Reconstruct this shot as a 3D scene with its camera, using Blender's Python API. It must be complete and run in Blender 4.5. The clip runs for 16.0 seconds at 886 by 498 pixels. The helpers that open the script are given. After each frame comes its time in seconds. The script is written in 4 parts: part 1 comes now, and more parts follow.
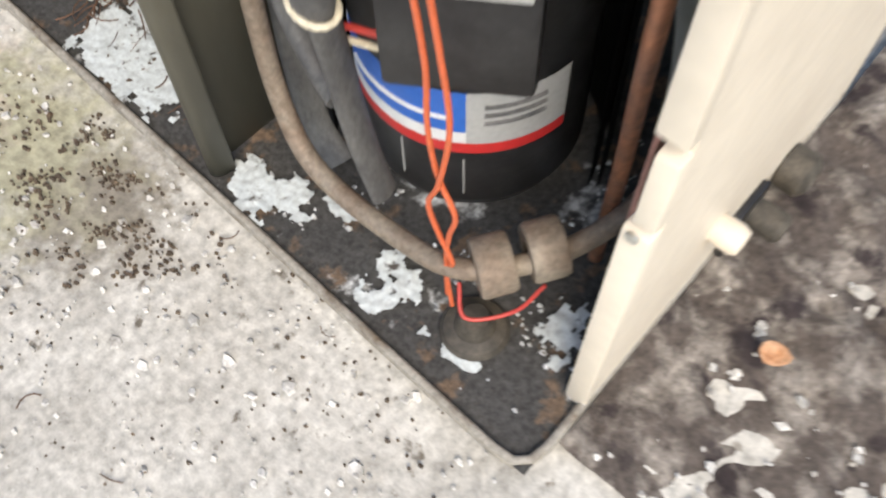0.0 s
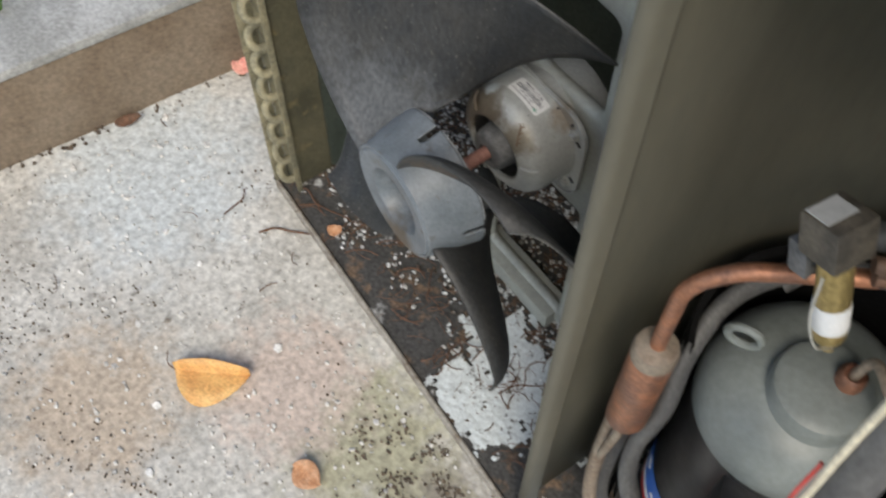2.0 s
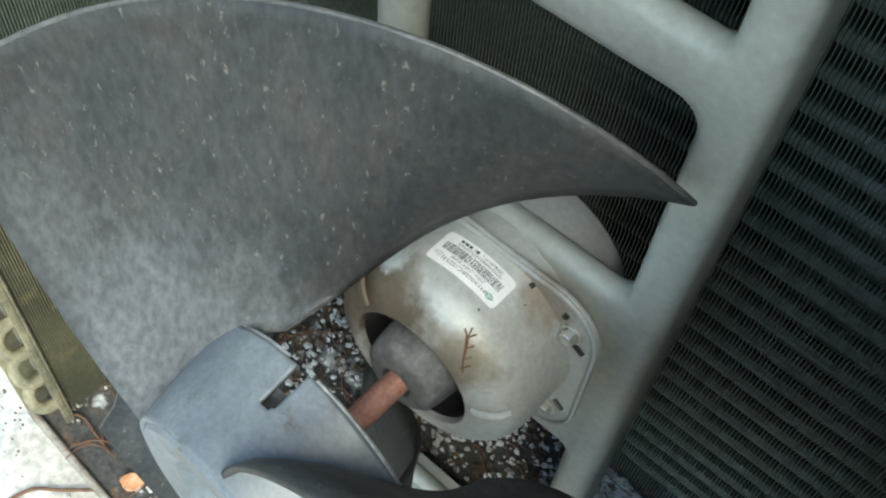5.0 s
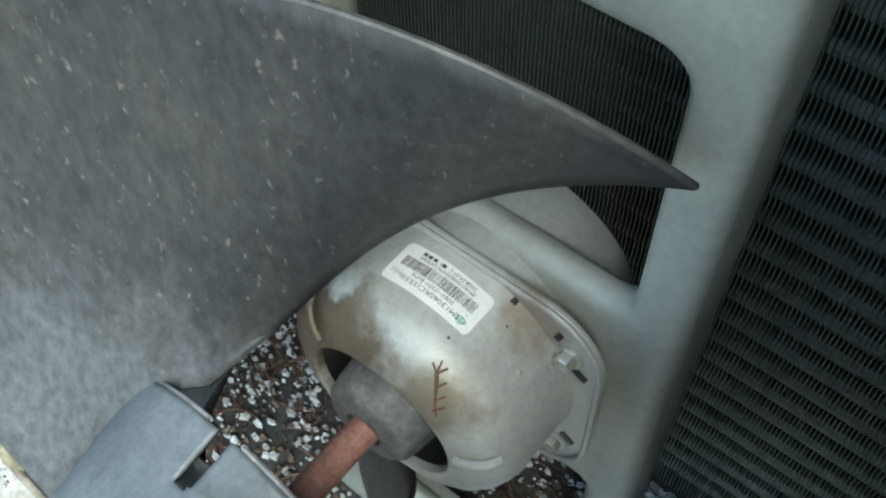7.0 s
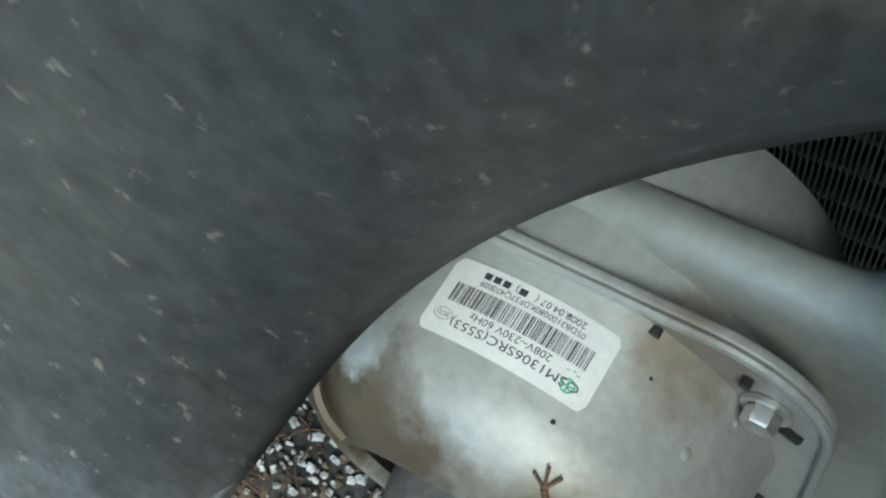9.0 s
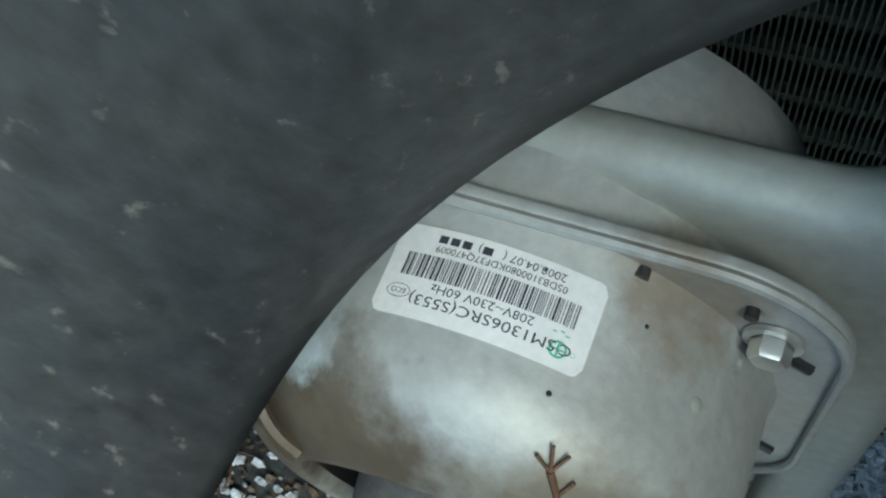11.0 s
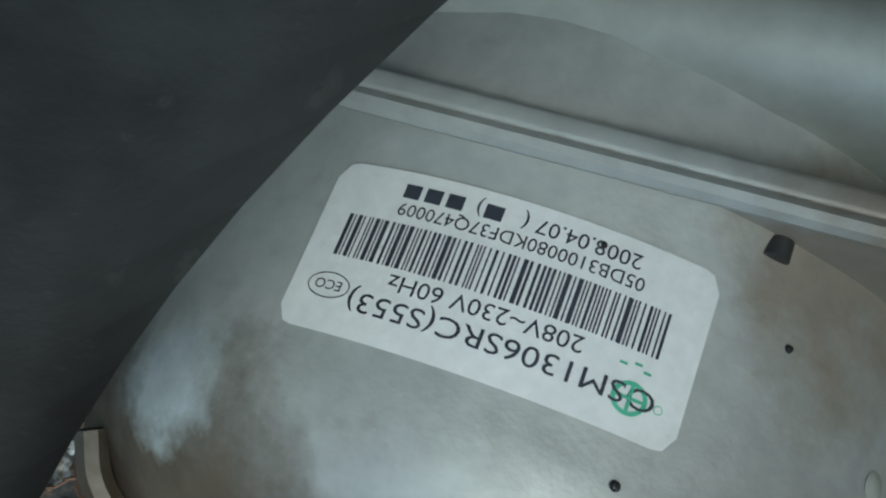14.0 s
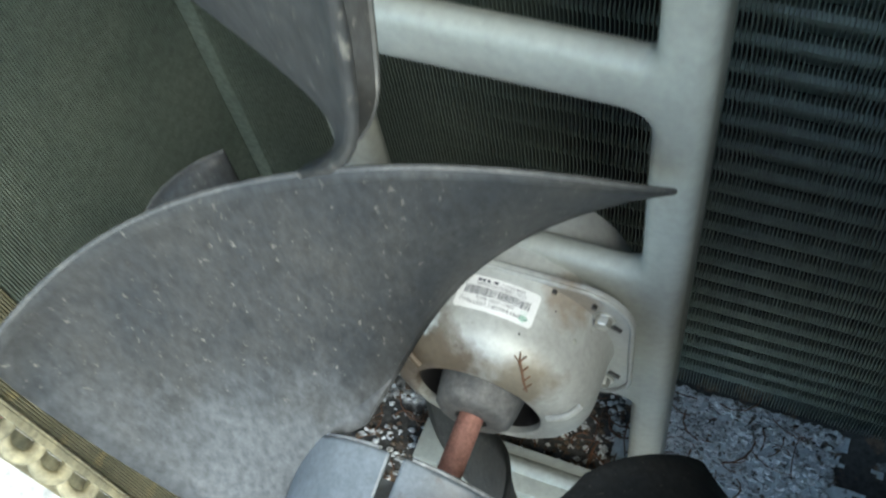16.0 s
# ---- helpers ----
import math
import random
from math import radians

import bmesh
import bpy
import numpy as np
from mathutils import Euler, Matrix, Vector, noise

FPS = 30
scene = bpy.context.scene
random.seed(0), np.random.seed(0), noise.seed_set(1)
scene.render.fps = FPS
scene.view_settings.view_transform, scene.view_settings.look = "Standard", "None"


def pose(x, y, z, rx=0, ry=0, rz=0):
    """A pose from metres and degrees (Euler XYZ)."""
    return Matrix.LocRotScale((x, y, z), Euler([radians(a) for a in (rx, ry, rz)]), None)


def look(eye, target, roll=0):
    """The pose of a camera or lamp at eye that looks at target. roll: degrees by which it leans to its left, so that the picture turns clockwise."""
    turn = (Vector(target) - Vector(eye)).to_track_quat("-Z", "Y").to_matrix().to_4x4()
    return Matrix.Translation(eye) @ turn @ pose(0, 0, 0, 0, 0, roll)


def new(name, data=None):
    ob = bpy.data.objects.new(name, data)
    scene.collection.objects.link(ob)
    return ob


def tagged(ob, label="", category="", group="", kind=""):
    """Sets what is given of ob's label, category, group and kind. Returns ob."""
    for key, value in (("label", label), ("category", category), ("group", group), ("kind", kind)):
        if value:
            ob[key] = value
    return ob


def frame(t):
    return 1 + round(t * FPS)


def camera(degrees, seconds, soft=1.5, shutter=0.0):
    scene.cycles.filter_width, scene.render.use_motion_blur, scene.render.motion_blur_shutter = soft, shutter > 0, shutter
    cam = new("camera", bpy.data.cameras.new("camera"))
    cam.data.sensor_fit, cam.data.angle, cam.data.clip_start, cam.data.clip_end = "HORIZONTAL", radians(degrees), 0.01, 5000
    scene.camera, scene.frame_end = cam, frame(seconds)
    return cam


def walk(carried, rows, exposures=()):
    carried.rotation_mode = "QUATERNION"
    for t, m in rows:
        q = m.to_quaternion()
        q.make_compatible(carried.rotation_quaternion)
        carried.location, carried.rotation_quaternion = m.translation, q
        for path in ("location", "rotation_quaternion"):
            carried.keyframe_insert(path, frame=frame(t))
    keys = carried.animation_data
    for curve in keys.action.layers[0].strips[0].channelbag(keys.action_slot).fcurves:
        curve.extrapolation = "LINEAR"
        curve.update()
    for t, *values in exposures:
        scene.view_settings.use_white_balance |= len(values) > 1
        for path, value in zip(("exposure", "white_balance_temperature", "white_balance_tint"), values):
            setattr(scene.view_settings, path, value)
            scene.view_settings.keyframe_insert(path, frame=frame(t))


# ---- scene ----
cam = camera(47.0, 16.0, soft=2.2, shutter=0.4)

PATH = [
    (0, (0.103, -0.189, 0.739), (-0.518, 0.482, -1.04), -2.3),
    (0.2, (0.113, -0.19, 0.837), (-0.462, 0.458, -0.966), 0.3),
    (0.5, (0.112, -0.218, 0.971), (-0.566, 0.47, -0.781), 2.4),
    (0.7, (0.091, -0.227, 1.086), (-0.577, 0.467, -0.666), 5.0),
    (0.9, (0.062, -0.241, 1.152), (-0.671, 0.405, -0.593), 3.0),
    (1, (0.04, -0.259, 1.182), (-0.697, 0.364, -0.57), 2.7),
    (1.5, (-0.063, -0.286, 1.245), (-0.832, 0.359, -0.485), 2.3),
    (2, (-0.124, -0.271, 1.247), (-0.913, 0.334, -0.489), 0.6),
    (2.5, (-0.197, -0.197, 1.179), (-1.026, 0.238, -0.588), -6.1),
    (3, (-0.28, -0.156, 1.119), (-1.01, 0.306, -0.685), -2.4),
    (3.5, (-0.364, -0.15, 1.067), (-1.06, 0.444, -0.711), 1.7),
    (4, (-0.39, -0.105, 0.959), (-1.035, 0.68, -0.764), 8.7),
    (4.5, (-0.417, -0.063, 0.884), (-1.07, 0.874, -0.758), 9.7),
    (5, (-0.419, -0.06, 0.872), (-1.087, 0.866, -0.77), 7.0),
    (7.3, (-0.431, 0.02, 0.792), (-1.18, 0.871, -0.856), -3.0),
    (7.5, (-0.435, 0.03, 0.781), (-1.209, 0.861, -0.865), -4.9),
    (8, (-0.462, 0.111, 0.689), (-1.376, 0.676, -0.998), -20.9),
    (10.5, (-0.515, 0.095, 0.658), (-1.093, 0.831, -1.11), -18.6),
    (11, (-0.522, 0.105, 0.641), (-1.103, 0.84, -1.126), -18.5),
    (11.5, (-0.528, 0.112, 0.622), (-1.115, 0.842, -1.145), -19.2),
    (12, (-0.534, 0.12, 0.604), (-1.141, 0.807, -1.174), -21.6),
    (12.5, (-0.539, 0.127, 0.587), (-1.123, 0.818, -1.197), -20.3),
    (13, (-0.543, 0.134, 0.57), (-1.096, 0.807, -1.23), -20.0),
    (13.5, (-0.547, 0.139, 0.559), (-1.077, 0.815, -1.247), -18.9),
    (14, (-0.547, 0.14, 0.559), (-1.083, 0.812, -1.247), -19.3),
    (14.5, (-0.547, 0.139, 0.559), (-1.064, 0.824, -1.248), -18.0),
    (15, (-0.544, 0.137, 0.566), (-1.062, 0.815, -1.242), -17.9),
    (15.2, (-0.538, 0.132, 0.618), (-0.998, 0.673, -1.252), -21.3),
    (15.5, (-0.476, 0.061, 0.722), (-1.159, 0.824, -0.996), -23.0),
    (15.7, (-0.463, -0.02, 0.844), (-1.009, 0.859, -0.867), -13.4),
    (16, (-0.445, -0.048, 0.934), (-1.031, 0.821, -0.769), -14.3),
]
walk(cam, [(t, look(eye, target, roll)) for t, eye, target, roll in PATH],
     [(0, 0.9, 7400, 12), (0.5, 0.55, 7300, 11), (1, 0.68, 7300, 11), (2.5, 0.5, 7100, 9), (3.3, 0.58, 7050, 7), (4, 1.05, 6950, 3), (5, 1.5, 6700, -2), (8, 1.38, 6400, -4), (11, 1.15, 6100, -7), (12.5, 1.0, 6000, -7), (14, 0.68, 5950, -7), (15, 0.65, 5950, -7), (15.5, 0.95, 6150, -5), (16, 1.7, 6500, -1)])

# ---- world, sun, exposure ----
world = bpy.data.worlds.new("sky")
scene.world = world
world.use_nodes = True
wn = world.node_tree.nodes
sky = wn.new("ShaderNodeTexSky")
sky.sky_type, sky.sun_disc = "NISHITA", False
sky.sun_elevation, sky.sun_rotation = radians(51.3), radians(130.6)
wn["Background"].inputs[1].default_value = 0.15
world.node_tree.links.new(sky.outputs[0], wn["Background"].inputs[0])
sun = new("sun", bpy.data.lights.new("sun", "SUN"))
sun.data.energy, sun.data.angle, sun.data.color = 1.75, radians(30), (1.0, 0.95, 0.88)
sun.matrix_world = look((0.9, -1.2, 2.3), (-0.5, 0, 0))


# ---- materials ----
def material(name, base, rough=0.6, metal=0.0, second=None, scale=20.0, cover=0.5, edge=0.12, fine=300.0, fine_amount=0.25,
             bump=0.15, bump_scale=200.0, third=None, third_scale=60.0, third_cover=0.65, spec=0.5, stretch=(1, 1, 1), detail=6.0, stains_and_shade=()):
    """Base colour with staining in a second colour, specks in a third, local dirt or painted shade, fine grain and a
    bump.
    """
    m = bpy.data.materials.new(name)
    m.use_nodes = True
    n, l = m.node_tree.nodes, m.node_tree.links
    b = n["Principled BSDF"]
    b.inputs["Metallic"].default_value = metal
    b.inputs["Specular IOR Level"].default_value = spec
    tc = n.new("ShaderNodeTexCoord")
    mp = n.new("ShaderNodeMapping")
    mp.inputs["Scale"].default_value = stretch
    l.new(tc.outputs["Object"], mp.inputs[0])

    def noise_of(sc, det=detail, r=0.6):
        t = n.new("ShaderNodeTexNoise")
        t.inputs["Scale"].default_value, t.inputs["Detail"].default_value, t.inputs["Roughness"].default_value = sc, det, r
        l.new(mp.outputs[0], t.inputs["Vector"])
        return t.outputs["Fac"]

    def ramp(src, lo, hi):
        r = n.new("ShaderNodeMapRange")
        r.inputs[1].default_value, r.inputs[2].default_value = lo, hi
        l.new(src, r.inputs[0])
        return r.outputs[0]

    def mix(fac, a, c, mode="MIX"):
        x = n.new("ShaderNodeMix")
        x.data_type, x.blend_type = "RGBA", mode
        for sock, val in ((x.inputs[0], fac), (x.inputs[6], a), (x.inputs[7], c)):
            if isinstance(val, (tuple, list)):
                sock.default_value = (*val, 1)
            elif isinstance(val, float):
                sock.default_value = val
            else:
                l.new(val, sock)
        return x.outputs[2]

    col = base
    if second:
        col = mix(ramp(noise_of(scale), cover - edge, cover + edge), col, second)
    if third:
        col = mix(ramp(noise_of(third_scale), third_cover - 0.04, third_cover + 0.04), col, third)
    for centre, reach, colour, scale_of in stains_and_shade:
        far = n.new("ShaderNodeVectorMath")
        far.operation = "DISTANCE"
        far.inputs[1].default_value = centre
        l.new(tc.outputs["Object"], far.inputs[0])
        near = n.new("ShaderNodeMapRange")
        near.inputs[1].default_value, near.inputs[2].default_value, near.inputs[3].default_value, near.inputs[4].default_value = 0.0, reach, 1.0, 0.0
        l.new(far.outputs["Value"], near.inputs[0])
        total = n.new("ShaderNodeMath")
        total.operation = "ADD"
        l.new(near.outputs[0], total.inputs[0])
        l.new(noise_of(scale_of), total.inputs[1])
        col = mix(ramp(total.outputs[0], 0.85, 1.2), col, colour)
    g = ramp(noise_of(fine, 3.0), 0.3, 0.7)
    grey = n.new("ShaderNodeMapRange")
    grey.inputs[3].default_value, grey.inputs[4].default_value = 1 - fine_amount, 1 + fine_amount
    l.new(g, grey.inputs[0])
    comb = n.new("ShaderNodeCombineColor")
    for i in range(3):
        l.new(grey.outputs[0], comb.inputs[i])
    col = mix(1.0, col, comb.outputs[0], "MULTIPLY")
    l.new(col, b.inputs["Base Color"])
    rr = n.new("ShaderNodeMapRange")
    rr.inputs[3].default_value, rr.inputs[4].default_value = max(0.05, rough - 0.12), min(1.0, rough + 0.12)
    l.new(noise_of(scale * 2.3), rr.inputs[0])
    l.new(rr.outputs[0], b.inputs["Roughness"])
    if bump:
        bp = n.new("ShaderNodeBump")
        bp.inputs["Strength"].default_value, bp.inputs["Distance"].default_value = bump, 0.002
        l.new(noise_of(bump_scale, 4.0), bp.inputs["Height"])
        l.new(bp.outputs[0], b.inputs["Normal"])
    return m


M_CONC = material("concrete", (0.54, 0.53, 0.485), 0.9, second=(0.36, 0.345, 0.305), scale=9, cover=0.56, edge=0.16, fine=110, fine_amount=0.3,
                  bump=0.6, bump_scale=130, third=(0.17, 0.15, 0.12), third_scale=48, third_cover=0.66,
                  stains_and_shade=(((-0.41, -0.065, 0), 0.13, (0.24, 0.22, 0.18), 60), ((-0.52, -0.08, 0), 0.2, (0.36, 0.35, 0.25), 30), ((-0.775, -0.34, 0), 0.22, (0.44, 0.37, 0.29), 28),
                          ((-1.05, -0.1, 0), 0.3, (0.5, 0.53, 0.52), 24), ((-0.65, -0.12, 0), 0.2, (0.5, 0.42, 0.36), 34)))
M_LEDGE = material("ledge_paint", (0.16, 0.115, 0.075), 0.85, second=(0.22, 0.17, 0.12), scale=8, fine=140, bump=0.4, bump_scale=120)
M_LEDGETOP = material("ledge_top", (0.42, 0.42, 0.4), 0.9, second=(0.28, 0.28, 0.26), scale=14, fine=160, bump=0.5, bump_scale=140)
M_PAN = material("pan_floor", (0.05, 0.05, 0.048), 0.75, second=(0.5, 0.52, 0.52), scale=14, cover=0.63, edge=0.03, fine=200, fine_amount=0.5,
                 bump=0.6, bump_scale=150, third=(0.13, 0.09, 0.06), third_scale=38, third_cover=0.6)
M_PANRIM = material("pan_rim", (0.3, 0.28, 0.24), 0.65, second=(0.12, 0.09, 0.06), scale=40, cover=0.6, fine=250, bump=0.3)
M_OLIVE = material("partition_paint", (0.115, 0.11, 0.083), 0.5, second=(0.085, 0.08, 0.058), scale=5, fine=90, fine_amount=0.08, bump=0.06, bump_scale=60,
                   third=(0.1, 0.08, 0.06), third_scale=25, third_cover=0.72, stretch=(1, 1, 0.3))
M_CREAM = material("cream_paint", (0.78, 0.7, 0.57), 0.45, second=(0.7, 0.62, 0.5), scale=6, fine=60, fine_amount=0.04, bump=0.04, bump_scale=60)
M_GALV = material("bracket_paint", (0.36, 0.38, 0.34), 0.5, second=(0.29, 0.3, 0.27), scale=12, fine=180, fine_amount=0.1, bump=0.08, bump_scale=120, metal=0.15,
                  third=(0.2, 0.17, 0.13), third_scale=45, third_cover=0.74)
# The dark brown spots paint the fan blade's shade and dirt on the shell front.
M_MOTOR = material("motor_shell", (0.40, 0.42, 0.405), 0.52, second=(0.31, 0.315, 0.295), scale=16, edge=0.2, fine=260, fine_amount=0.1, bump=0.1, bump_scale=220, metal=0.25,
                   third=(0.16, 0.13, 0.1), third_scale=55, third_cover=0.71,
                   stains_and_shade=(((-0.6, 0.14, 0.441), 0.042, (0.07, 0.056, 0.042), 60), ((-0.622, 0.143, 0.422), 0.05, (0.07, 0.056, 0.042), 70), ((-0.625, 0.151, 0.407), 0.06, (0.1, 0.08, 0.06), 90), ((-0.585, 0.139, 0.445), 0.04, (0.12, 0.1, 0.075), 70), ((-0.545, 0.139, 0.44), 0.035, (0.2, 0.18, 0.14), 70), ((-0.532, 0.190, 0.452), 0.03, (0.24, 0.21, 0.17), 80), ((-0.602, 0.155, 0.452), 0.014, (0.43, 0.48, 0.5), 170)))
M_FAN = material("fan_plastic", (0.03, 0.033, 0.035), 0.55, second=(0.052, 0.051, 0.047), scale=26, cover=0.56, edge=0.18, fine=260, fine_amount=0.32, bump=0.1, bump_scale=420,
                 third=(0.12, 0.115, 0.1), third_scale=330, third_cover=0.655, spec=0.35, stretch=(1, 1, 0.45), detail=9.0,
                 stains_and_shade=(((-0.54, 0.03, 0.455), 0.055, (0.12, 0.085, 0.055), 60), ((-0.505, 0.04, 0.43), 0.045, (0.12, 0.085, 0.055), 60), ((-0.65, 0.05, 0.43), 0.13, (0.085, 0.09, 0.094), 60), ((-0.75, 0.03, 0.45), 0.12, (0.06, 0.063, 0.065), 60)))
M_HUB = material("faded_fan_plastic", (0.105, 0.125, 0.14), 0.45, second=(0.185, 0.21, 0.23), scale=26, cover=0.55, edge=0.2, fine=300, fine_amount=0.15, bump=0.06, bump_scale=300,
                 third=(0.07, 0.055, 0.04), third_scale=40, third_cover=0.66,
                 stains_and_shade=(((-0.573, 0.01, 0.345), 0.06, (0.08, 0.065, 0.048), 45), ((-0.55, 0.06, 0.33), 0.05, (0.075, 0.06, 0.045), 60)))
M_WORN = material("worn_plastic_edge", (0.3, 0.32, 0.33), 0.6, second=(0.18, 0.19, 0.2), scale=80, fine=300, fine_amount=0.3, bump=0.1)
M_RIM = material("worn_fan_rim", (0.06, 0.063, 0.063), 0.5, second=(0.1, 0.1, 0.095), scale=60, fine=300, fine_amount=0.3, bump=0.05)
M_COIL = material("coil_fins", (0.085, 0.107, 0.088), 0.5, second=(0.115, 0.138, 0.112), scale=10, fine=200, fine_amount=0.3, bump=0.0, metal=0.15)
M_COILEND = material("coil_end_plate", (0.3, 0.27, 0.17), 0.7, second=(0.16, 0.15, 0.1), scale=30, fine=200, bump=0.3)
M_COILSIDE = material("coil_end_fins", (0.17, 0.155, 0.095), 0.7, second=(0.1, 0.095, 0.06), scale=14, fine=200, bump=0.3, third=(0.24, 0.2, 0.1), third_scale=30, third_cover=0.64)
# Black paint, and the colour that darkens the motor's bearing recess.
M_BLACK = material("black_paint_and_shade", (0.012, 0.012, 0.013), 0.35, second=(0.03, 0.03, 0.03), scale=20, fine=200, bump=0.05)
M_DOME = material("grey_dome", (0.21, 0.237, 0.228), 0.45, second=(0.15, 0.17, 0.162), scale=12, fine=160, fine_amount=0.1, bump=0.08)
M_COPPER = material("copper", (0.45, 0.2, 0.11), 0.45, metal=0.6, second=(0.25, 0.13, 0.09), scale=35, fine=200, bump=0.1)
M_DULLCOPPER = material("weathered_tube", (0.27, 0.23, 0.18), 0.6, metal=0.2, second=(0.2, 0.15, 0.11), scale=30, fine=200, bump=0.15)
M_BROWNPIPE = material("brown_oxidised_copper", (0.1, 0.06, 0.042), 0.6, metal=0.2, second=(0.2, 0.1, 0.06), scale=30, cover=0.6, fine=200, bump=0.15)
M_SLEEVE = material("cable_sleeve", (0.07, 0.07, 0.07), 0.6, second=(0.12, 0.12, 0.115), scale=25, fine=260, bump=0.2, stretch=(1, 1, 0.4))
M_ORANGE = material("orange_wire", (0.62, 0.13, 0.05), 0.45, fine=300, fine_amount=0.15, bump=0.0)
M_RED = material("red_wire", (0.5, 0.05, 0.04), 0.45, fine=300, fine_amount=0.15, bump=0.0)
M_TIE = material("cable_tie_nylon", (0.6, 0.55, 0.42), 0.5, fine=200, bump=0.05)
M_WHITE = material("paper_white", (0.72, 0.73, 0.72), 0.6, second=(0.66, 0.67, 0.66), scale=60, fine=600, fine_amount=0.05, bump=0.03, third=(0.4, 0.38, 0.35), third_scale=420, third_cover=0.72)
M_BLUE = material("label_blue", (0.02, 0.13, 0.5), 0.45, fine=200, fine_amount=0.08, bump=0.02)
M_LRED = material("label_red", (0.55, 0.03, 0.03), 0.45, fine=200, fine_amount=0.08, bump=0.02)
M_LGREY = material("label_grey", (0.4, 0.41, 0.4), 0.5, fine=200, fine_amount=0.08, bump=0.02)
M_INK = material("ink", (0.03, 0.035, 0.05), 0.6, fine=300, bump=0.0)
M_GREEN = material("green_ink", (0.1, 0.42, 0.27), 0.6, fine=300, bump=0.0)
M_RUST = material("rusty_steel", (0.21, 0.1, 0.08), 0.75, second=(0.3, 0.15, 0.12), scale=90, fine=500, bump=0.5, bump_scale=500)
M_RUBBER = material("rubber_grey", (0.055, 0.06, 0.063), 0.6, second=(0.15, 0.15, 0.15), scale=50, fine=300, bump=0.1)
M_RUBBERBROWN = material("dusty_brown_plastic", (0.045, 0.04, 0.032), 0.6, second=(0.09, 0.078, 0.06), scale=60, fine=300, bump=0.15)
M_ZINC = material("zinc_screw", (0.6, 0.6, 0.55), 0.35, metal=0.8, fine=300, fine_amount=0.1, bump=0.1)
M_BRASS = material("brass", (0.42, 0.32, 0.13), 0.4, metal=0.7, fine=300, bump=0.1)
M_LEAF = material("dry_leaf", (0.58, 0.3, 0.1), 0.6, second=(0.7, 0.42, 0.15), scale=40, fine=300, bump=0.4, bump_scale=180)
M_OLDLEAF = material("old_leaf", (0.4, 0.19, 0.09), 0.75, second=(0.5, 0.3, 0.18), scale=70, fine=300, bump=0.4, bump_scale=180)
M_PETAL = material("pink_petal", (0.65, 0.22, 0.18), 0.6, second=(0.7, 0.35, 0.28), scale=60, fine=300, bump=0.2)
M_TWIG = material("twig_brown", (0.16, 0.08, 0.045), 0.8, second=(0.09, 0.05, 0.03), scale=120, fine=500, bump=0.4)
M_GRASS = material("grass_green", (0.08, 0.2, 0.03), 0.7, second=(0.14, 0.28, 0.05), scale=30, fine=200, bump=0.2)
M_SOIL = material("dirt", (0.085, 0.07, 0.06), 0.95, second=(0.26, 0.235, 0.205), scale=26, cover=0.55, edge=0.08, third=(0.03, 0.022, 0.022), third_scale=18, third_cover=0.58, fine=140, fine_amount=0.4, bump=0.9, bump_scale=120)


M_GLOSS = material("gloss_black", (0.008, 0.008, 0.009), 0.18, fine=120, fine_amount=0.1, bump=0.03, bump_scale=30)
M_FLAKE = material("paint_flakes", (0.68, 0.7, 0.69), 0.75, second=(0.34, 0.35, 0.34), scale=60, cover=0.5, fine=300, fine_amount=0.35, bump=0.5, bump_scale=250, third=(0.1, 0.08, 0.06), third_scale=110, third_cover=0.6)
M_PATCH = material("bare_pan_paint", (0.55, 0.6, 0.6), 0.6, second=(0.42, 0.46, 0.46), scale=40, cover=0.6, fine=250, fine_amount=0.15, bump=0.15, third=(0.08, 0.07, 0.06), third_scale=75, third_cover=0.63)
M_CRUMB = material("leaf_crumbs", (0.075, 0.055, 0.04), 0.9, second=(0.16, 0.12, 0.08), scale=90, cover=0.55, fine=300, fine_amount=0.4, bump=0.5)
M_CHIP = material("stone_chips", (0.72, 0.71, 0.67), 0.85, second=(0.38, 0.37, 0.34), scale=35, fine=250, fine_amount=0.3, bump=0.4)


# Matt near-black for the jacket and for the bay's painted rear shade.
M_MATTBLACK = material("matt_black", (0.006, 0.006, 0.006), 0.95, fine=250, fine_amount=0.3, bump=0.5, bump_scale=200, spec=0.1)


# ---- mesh helpers ----
def part(name, bm, mat, parent=None, label="", smooth=True):
    me = bpy.data.meshes.new(name)
    bmesh.ops.recalc_face_normals(bm, faces=bm.faces)
    bm.to_mesh(me)
    bm.free()
    if smooth:
        for p in me.polygons:
            p.use_smooth = True
    me.materials.append(mat)
    ob = new(name, me)
    if smooth:
        me.set_sharp_from_angle(angle=radians(38))
    if parent:
        ob.parent = parent
        ob.matrix_parent_inverse = parent.matrix_world.inverted()
    if label:
        ob["label"] = label
    return ob


def thing(name, label, category, at=(0, 0, 0), kind="", group=""):
    ob = new(name)
    ob.empty_display_size = 0.05
    ob.location = at
    bpy.context.view_layer.update()
    return tagged(ob, label, category, group, kind)


def box(lo, hi, bevel=0.0, m=None):
    bm = bmesh.new()
    r = bmesh.ops.create_cube(bm, size=1)
    c, s = (Vector(lo) + Vector(hi)) / 2, Vector(hi) - Vector(lo)
    for v in r["verts"]:
        v.co = Vector([v.co[i] * s[i] + c[i] for i in range(3)])
    if bevel:
        bmesh.ops.bevel(bm, geom=bm.edges[:], offset=bevel, segments=2, affect="EDGES", profile=0.6)
    if m:
        bm.transform(m)
    return bm


